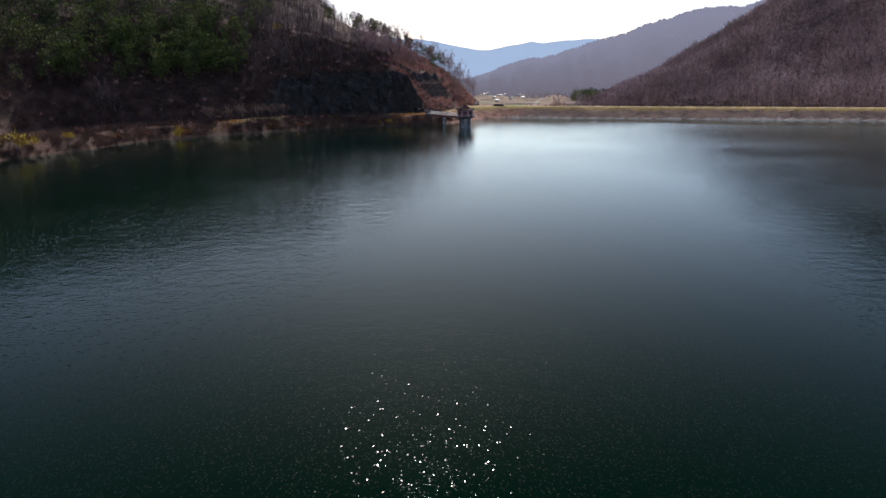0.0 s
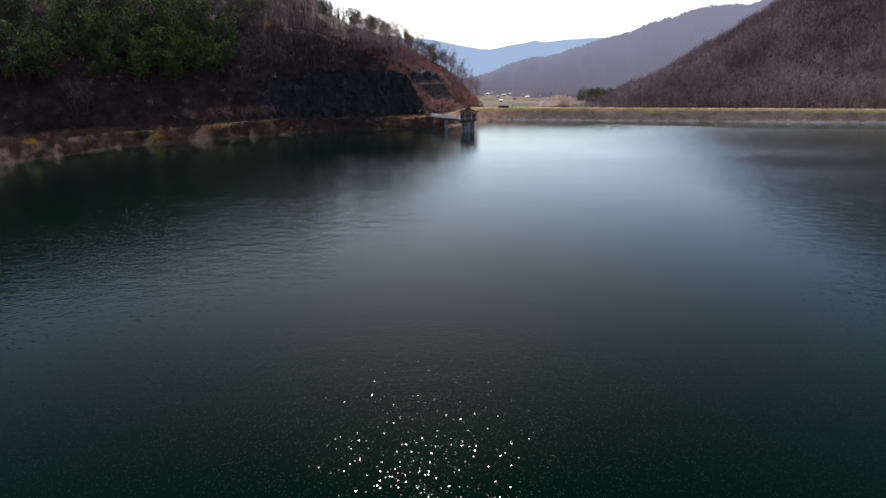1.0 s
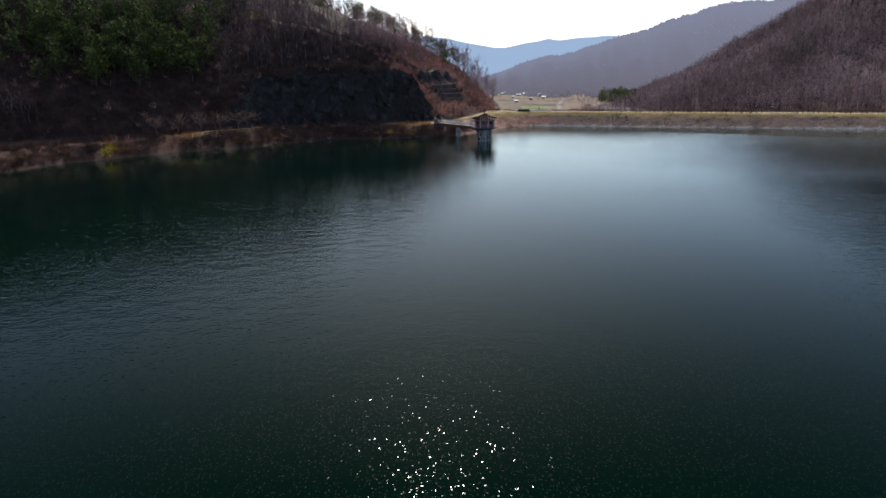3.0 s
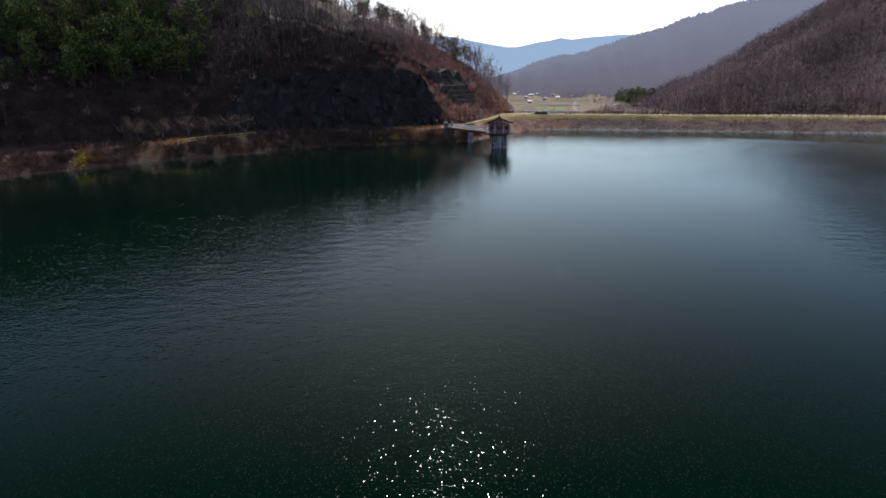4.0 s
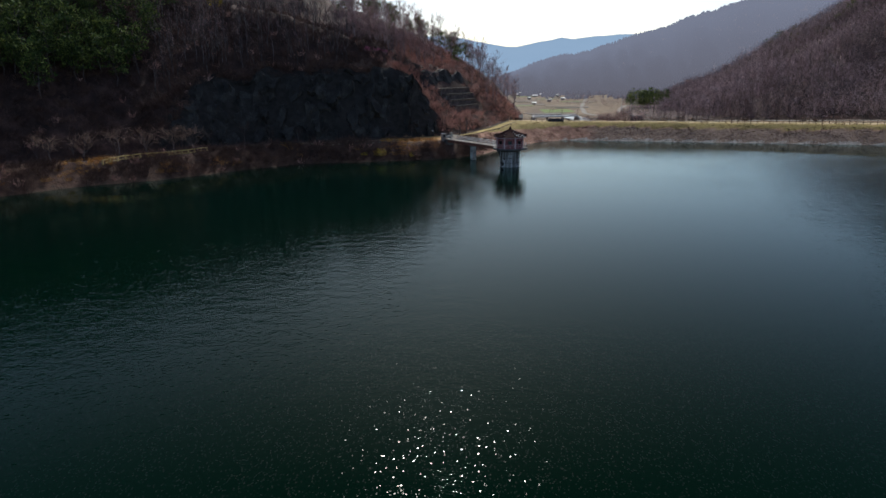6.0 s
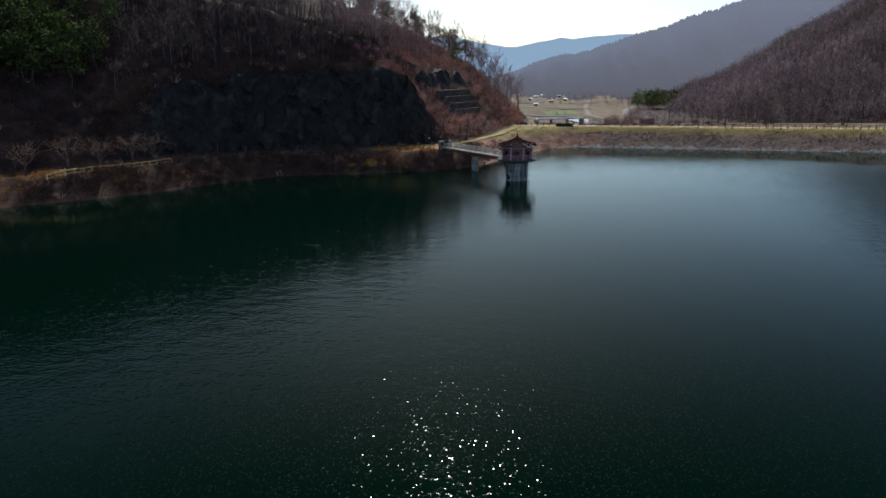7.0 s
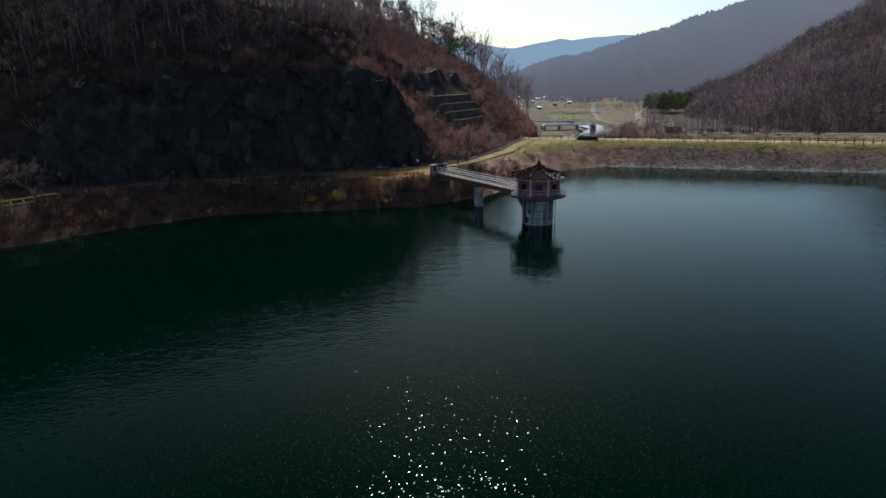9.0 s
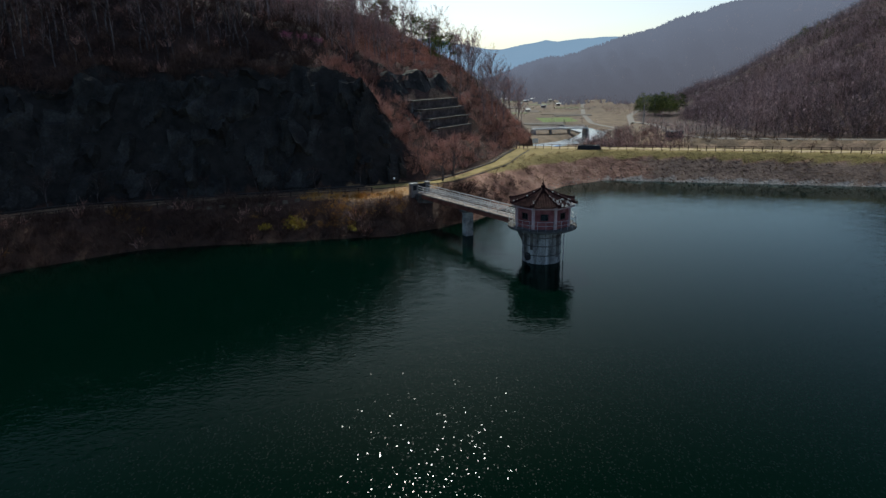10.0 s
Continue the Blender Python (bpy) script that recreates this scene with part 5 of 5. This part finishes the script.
lift = facets(run, up, 3.4, 1) + 0.6 * facets(run + up * 0.4, up, 1.3, 2) + 0.35
edge = sstep(0.25, 0.7, fm["rock"]) * sstep(8.2, 7.0, rows_u)[None]
fz = fz + 0.4 * lift * edge - 1.4 * (1 - edge)
fy = fy - 0.7 * lift * edge
nu = len(rows_u)
rv = [(float(fx[i, j]), float(fy[i, j]), float(fz[i, j])) for i in range(len(foot)) for j in range(nu)]
rf = [(i * nu + j, (i + 1) * nu + j, (i + 1) * nu + j + 1, i * nu + j + 1) for i in range(len(foot) - 1) for j in range(nu - 1)]
tagged(new("rock_face", mesh_of("rock_face", rv, rf, M_rockwall)), "dark fractured rock face of the road cutting", "rock face", kind="structure")

# a dark outcrop above the terraces
bare = along([(-14.5, 295.5), (-9.5, 301.5), (-5.0, 308.8), (3.0, 321.0)], 0.0, 0.45)
ups = np.arange(0, 9.4, 0.35)
tilt_o = facets(*np.meshgrid(np.arange(len(bare)) * 0.45, ups, indexing="ij"), 1.7, 3)
ov = []
for i, (x, y, a) in enumerate(bare):
    base = ground_z(x, y) - 1.2
    tall = 6.6 * math.sin(math.pi * (i + 0.5) / len(bare)) ** 0.5 * (0.75 + 0.5 * float(fbm(np.array([x]), np.array([y]), 4.0, 2)[0]))
    for j, u in enumerate(ups):
        k = min(u / 6.0, 1.0)
        back = 0.55 * u + 1.6 * max(u - 6.0, 0) + 0.5 * tilt_o[i, j]
        ov.append((x - math.sin(a) * back, y + math.cos(a) * back, base + tall * k * 1.05 - 0.3 * max(u - 6.0, 0) + 0.1 * tilt_o[i, j]))
nu = len(ups)
of = [(i * nu + j, (i + 1) * nu + j, (i + 1) * nu + j + 1, i * nu + j + 1) for i in range(len(bare) - 1) for j in range(nu - 1)]
tagged(new("rock_outcrop", mesh_of("rock_outcrop", ov, of, M_rockwall)), "dark bare rock outcrop above the terraces", "rock face", kind="structure")

# ---- small things on the crest and road ----
tarp = empty("covered_stack", (28.6, 313.2, ground_z(28.6, 313.2)), -14)
tagged(tarp, "black tarpaulin-covered stack on the dam crest", "stack")
bm = bmesh.new()
bmesh.ops.create_grid(bm, x_segments=26, y_segments=10, size=0.5)
for v in bm.verts:
    x, y = v.co.x * 2, v.co.y * 2
    ex = min(1.0, (1 - abs(x)) * 7)
    ey = min(1.0, (1 - abs(y)) * 3.5)
    h = max(0.0, min(ex, ey)) ** 0.5
    v.co = Vector((x * (2.45 + 0.12 * (1 - h)), y * (0.85 + 0.12 * (1 - h)), h * (1.0 + 0.03 * math.sin(x * 9) + 0.03 * math.sin(x * 23 + y * 5)) - 0.08))
part("cover", bm, M_tarp, tarp, "creased black tarpaulin")
for x in (-1.6, 0.0, 1.6):
    part("strap", box_bm(x - 0.04, x + 0.04, -0.7, 0.7, 1.06, 1.09), M_dark, tarp)

sign = empty("sign_board", (17.6, 318.0, ground_z(17.6, 318.0)), -8)
tagged(sign, "small white notice board on two posts", "sign")
part("board", box_bm(-0.62, 0.62, -0.03, 0.03, 0.95, 2.0, 0.01), M_white, sign, "blank-looking white board")
for x in (-0.5, 0.5):
    part("post", rod_bm((x, 0.06, -0.3), (x, 0.06, 2.0), 0.035, n=8), M_steel, sign)
for k in range(3):
    part("text_bar", box_bm(-0.45, 0.45 - 0.2 * k, -0.036, -0.031, 1.7 - 0.22 * k, 1.77 - 0.22 * k), M_steel, sign)

mirror = empty("road_lamp", (-9.6, 270.2, ground_z(-9.6, 270.2)))
tagged(mirror, "small white globe lamp on a thin dark post", "lamp")
part("post", rod_bm((0, 0, -0.3), (0, 0, 2.2), 0.05, 0.035), M_dark, mirror)
bm = bmesh.new()
bmesh.ops.create_uvsphere(bm, u_segments=16, v_segments=10, radius=0.16, matrix=Matrix.Translation((0, 0, 2.4)))
part("globe", bm, M_white, mirror, "white round globe")
bm = bmesh.new()
lathe(bm, [(0.10, 2.12), (0.14, 2.16), (0.14, 2.2)], 12)
part("collar", bm, M_dark, mirror)

for i, (x, y, sc) in enumerate(((-5.0, 277.6, 0.55), (-2.6, 281.8, 0.70), (-0.9, 286.2, 0.80), (13.2, 315.3, 0.42), (14.8, 316.2, 0.34))):
    tr = empty("young_tree", (x, y, ground_z(x, y)), 70 * i)
    tr.scale = (sc, sc, sc)
    tagged(tr, "young leafless tree with russet twigs beside the track", "tree", "young trees by the track")
    wv, fv = bare_tree(200 + i, 8.0, 16, 12, 5, 0.46, 2.6, 2.2)
    for nm, arr, mt in (("trunk", wv, M_bark), ("crown", fv, M_twig_red)):
        o = new(nm, tri_mesh(nm, *arr, mt))
        o.parent = tr

# ---- stones on the dam face ----
def stone_shapes(n, seed):
    out = []
    for k in range(n):
        rng = np.random.RandomState(seed + k)
        bm = bmesh.new()
        bmesh.ops.create_icosphere(bm, subdivisions=1, radius=0.5)
        q = np.array([v.co[:] for v in bm.verts]) * (1 + rng.normal(size=(len(bm.verts), 1)) * 0.16) * (1.2, 0.95, 0.65)
        f = np.array([[v.index for v in p.verts] for p in bm.faces])
        bm.free()
        out.append((q, f))
    return out


STONES = stone_shapes(6, 300)
face_spots = spots_in(40000, 22, 225, 235, 312, lambda x, y, z, s, uw, ue: (s > -0.3) & (z < 3.9) & (s < 9) & (fbm(x, y, 12, 3) > 0.36) & (x + rng_w.rand(len(x)) * 26 > 44) & (rng_w.rand(len(x)) < 0.62), 21, 0.14, 0.36)
scatter("riprap", STONES, face_spots, M_stone, "loose grey-brown riprap stones on the dam face", "stones", 22)
edge_spots = spots_in(60000, 16, 225, 235, 312, lambda x, y, z, s, uw, ue: (s > -0.3) & (s < 0.9 + 0.5 * rng_w.rand(len(x))), 23, 0.12, 0.34)
scatter("shore_stones", STONES, edge_spots, M_pale, "pale stones lining the dam's waterline", "stones", 24)
tuft_spots = spots_in(12000, -3, 130, 262, 325, lambda x, y, z, s, uw, ue: (s > 1.0) & (s < 9) & (uw < -3) & (rng_w.rand(len(x)) < 0.6), 25, 0.2, 0.55)
TUFTS = [shrub(160 + k, 1.2, 16, 1.6, 0.02) for k in range(4)]
scatter("dry_grass", TUFTS, tuft_spots, M_straw, "dry straw-coloured tufts on the dam face", "grass", 26)

ochre = spots_in(9000, -106, -8, 195, 272, lambda x, y, z, s, uw, ue: (s > 2.0) & (uw < -4.5) & (s < 11) & (fbm(x, y, 9, 3) > np.where((x < -58) & (x > -84), 0.40, 0.56)), 27, 0.5, 1.0)
scatter("ochre_tufts", TUFTS, ochre, M_ochre, "ochre dead grass tufts on the bank below the guard rail", "grass", 28)

dam_scrub = spots_in(16000, 34, 225, 240, 312, lambda x, y, z, s, uw, ue: (s > 2.2) & (s < 6.6) & (fbm(x + 11, y * 1.5, 7.0, 3) > 0.50 - 0.0004 * x), 29, 0.2, 0.5)
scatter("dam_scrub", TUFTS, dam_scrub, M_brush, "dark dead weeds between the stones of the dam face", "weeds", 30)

# ---- the valley below the dam ----
ribbon("river", RIVER, 0.0, 13.0, 0.0, M_river, "shallow pale river winding down the valley", "river", height=VALLEY_Z - 1.3, step=4.0, thick=1.5)
vb = empty("road_bridge", (54, 497, VALLEY_Z), 10)
tagged(vb, "white concrete road bridge across the river", "bridge")
part("deck", box_bm(-14, 14, -2.6, 2.6, 1.6, 2.1, 0.05), M_white, vb)
for y in (-2.6, 2.45):
    part("parapet", box_bm(-14, 14, y, y + 0.15, 2.1, 2.35), M_white, vb)
    part("rail", box_bm(-14, 14, y + 0.04, y + 0.12, 2.95, 3.05), M_white, vb)
    for k in range(15):
        part("post", box_bm(-13.9 + 1.98 * k, -13.75 + 1.98 * k, y + 0.02, y + 0.13, 2.351, 2.949), M_white, vb)
for x in (-5, 5):
    part("pier", box_bm(x - 0.3, x + 0.3, -1.6, 1.6, -3, 1.599, 0.05), M_conc, vb)
for x in (-14.6, 13.4):
    part("abutment", box_bm(x, x + 1.2, -3, 3, -3, 1.599, 0.05), M_conc, vb)
valley_road = [(75, 505), (90, 520), (84, 560), (96, 640), (120, 760), (150, 900)]
ribbon("lane", valley_road, 0.0, 3.2, 0.1, M_paleroad, "pale concrete farm lane in the valley", "road", step=5.0)
hill_road = HILL_ROAD[:9]
ribbon("valley_road", hill_road, 0.0, 3.8, 0.08, M_paleroad, "pale concrete road along the far hill's foot", "road", step=4.0)


def house(x, y, w, d, h, yaw, roof_mat, label):
    w, d, h = w * 0.5, d * 0.6, h * 0.7
    z = ground_z(x, y)
    b = empty("farmhouse", (x, y, z), yaw)
    tagged(b, label, "house", "farm buildings in the valley")
    part("wall", box_bm(-w / 2, w / 2, -d / 2, d / 2, -0.6, h), M_conc, b)
    bm = bmesh.new()
    e = 0.5
    vs = [bm.verts.new(p) for p in ((-w / 2 - e, -d / 2 - e, h), (w / 2 + e, -d / 2 - e, h), (w / 2 + e, d / 2 + e, h), (-w / 2 - e, d / 2 + e, h), (-w / 2 - e, 0, h + d * 0.3), (w / 2 + e, 0, h + d * 0.3))]
    for f in ((0, 1, 5, 4), (2, 3, 4, 5), (0, 4, 3), (1, 2, 5), (3, 2, 1, 0)):
        bm.faces.new([vs[i] for i in f])
    part("roof", bm, roof_mat, b)
    part("door", box_bm(-0.4, 0.4, -d / 2 - 0.06, -d / 2 + 0.02, 0, 1.6), M_dark, b)
    for px in (-w / 3, w / 3):
        part("window", box_bm(px - 0.4, px + 0.4, -d / 2 - 0.05, -d / 2 + 0.02, 0.7, 1.4), M_glass, b)


for i, (x, y, w, d, yaw) in enumerate(((96, 940, 10, 6, 8), (74, 1010, 9, 6, -10), (118, 1090, 12, 6, 5), (92, 1180, 9, 6, 20), (128, 850, 6, 5, -5), (150, 1230, 11, 6, 10), (62, 700, 7, 5, 12), (84, 760, 9, 5, -6), (70, 830, 6, 5, 30), (104, 800, 8, 5, 4), (112, 900, 7, 5, -12), (84, 900, 12, 5, 6), (66, 960, 8, 5, 15), (138, 1010, 10, 6, 0), (104, 1030, 7, 5, 24), (122, 1160, 12, 6, -8))):
    house(x, y, w, d, 2.6, yaw, (M_steel, M_navy, M_white)[i % 3], "small grey farm building with a metal roof in the valley")
# paddies and dry plots, each its own level patch
rp = random.Random(4)
for i in range(34):
    y = 540 + i * 19 + rp.uniform(-6, 6)
    x = 70 + (y - 560) * 0.07 + rp.uniform(-34, 34)
    if abs(x - 66) < 36 and abs(y - 592) < 30:
        continue
    if side_dist(np.array([x + 18.0]), np.array([y]), FOOT_E)[0] < 8:
        continue
    z = max(ground_z(x + dx, y + dy) for dx in (-14, 14) for dy in (-8, 8))
    pts = [(x + sx * (12 + rp.uniform(-3, 5)), y + sy * (8 + rp.uniform(-2, 3))) for sx, sy in ((-1, -1), (1, -1), (1, 1), (-1, 1))]
    v = [(*p, z - 1.2) for p in pts] + [(*p, z + 0.15) for p in pts]
    fl = new("field", mesh_of("field", v, [(4, 5, 6, 7), (0, 1, 5, 4), (1, 2, 6, 5), (2, 3, 7, 6), (3, 0, 4, 7)], (M_straw_field, M_grey_field, M_straw_field, M_green_field)[i % 4]))
    tagged(fl, "dry harvested field plot on the valley floor", "field", kind="structure")
hut = empty("storage_container", (79, 403, ground_z(79, 403)), 8)
tagged(hut, "dark blue-grey storage container beside the valley road", "container")
part("body", box_bm(-2.7, 2.7, -1.2, 1.2, -0.4, 1.9, 0.06), M_navy, hut)
part("door", box_bm(-1.9, -0.2, -1.26, -1.235, 0.1, 1.75), M_dark, hut)
for k in range(7):
    part("corrugation", box_bm(-2.6 + 0.8 * k, -2.4 + 0.8 * k, -1.23, -1.201, 0.05, 1.85), M_navy, hut)
sheet_heap = empty("blue_sheet_heap", (41, 425, ground_z(41, 425)))
tagged(sheet_heap, "blue plastic sheet over a heap by the river", "heap")
bm = bmesh.new()
lathe(bm, [(2.2, -0.2), (2.0, 0.7), (1.3, 1.5), (0.0, 1.8)], 14)
for v in bm.verts:
    v.co += Vector((random.uniform(-0.15, 0.15), random.uniform(-0.15, 0.15), random.uniform(-0.1, 0.1)))
part("sheet", bm, M_blue, sheet_heap)
for i, (x, y) in enumerate(((118, 566), (88, 470), (140, 616), (176, 330))):
    u = empty("utility_pole", (x, y, ground_z(x, y)))
    tagged(u, "grey concrete utility pole beside the valley road", "pole", "utility poles")
    part("shaft", rod_bm((0, 0, -0.5), (0, 0, 10), 0.17, 0.11, 8), M_conc, u)
    part("crossarm", box_bm(-0.9, 0.9, -0.05, 0.05, 9.2, 9.32), M_dark, u)
# bare thickets between dam and river, and along the river
thicket = spots_in(900, 46, 80, 384, 470, lambda x, y, z, s, uw, ue: (ue < -30) & (z < -1.0) & (fbm(x, y, 26, 2) > 0.40) & (np.abs(side_dist(x, y, RIVER)) > 9), 31, 0.4, 0.8)
scatter("valley_thicket", [t[1] for t in FARS], thicket, M_twig, "bare brown thickets on the valley floor", "shrubs", 32)
scatter("valley_stems", [t[0] for t in FARS], thicket, M_bark, "stems of the valley thickets", "shrubs", 32)
hedges = spots_in(2500, 20, 230, 540, 1300, lambda x, y, z, s, uw, ue: (ue < -4) & (uw < -4) & (fbm(x, y, 45, 3) > 0.48), 33, 0.3, 0.7)
scatter("valley_trees", [t[1] for t in FARS], hedges, M_twig, "bare trees and hedges between the valley fields", "trees", 34)
scatter("valley_trunks", [t[0] for t in FARS], hedges, M_bark, "trunks of the valley trees", "trees", 34)
bank_brush = spots_in(3000, 60, 215, 300, 410, lambda x, y, z, s, uw, ue: (ue < -8) & (z < 0.6) & (z > -7.5) & (y > 345 - 0.25 * x), 35, 0.3, 0.8)
scatter("bank_brush", TUFTS, bank_brush, M_straw, "dry tufts on the earth bank below the valley road", "grass", 36)
bank_scrub = spots_in(420, 70, 215, 290, 400, lambda x, y, z, s, uw, ue: (ue < -14) & (z < 1.2) & (z > -6) & (y > 340 - 0.25 * x), 38, 0.6, 1.5)
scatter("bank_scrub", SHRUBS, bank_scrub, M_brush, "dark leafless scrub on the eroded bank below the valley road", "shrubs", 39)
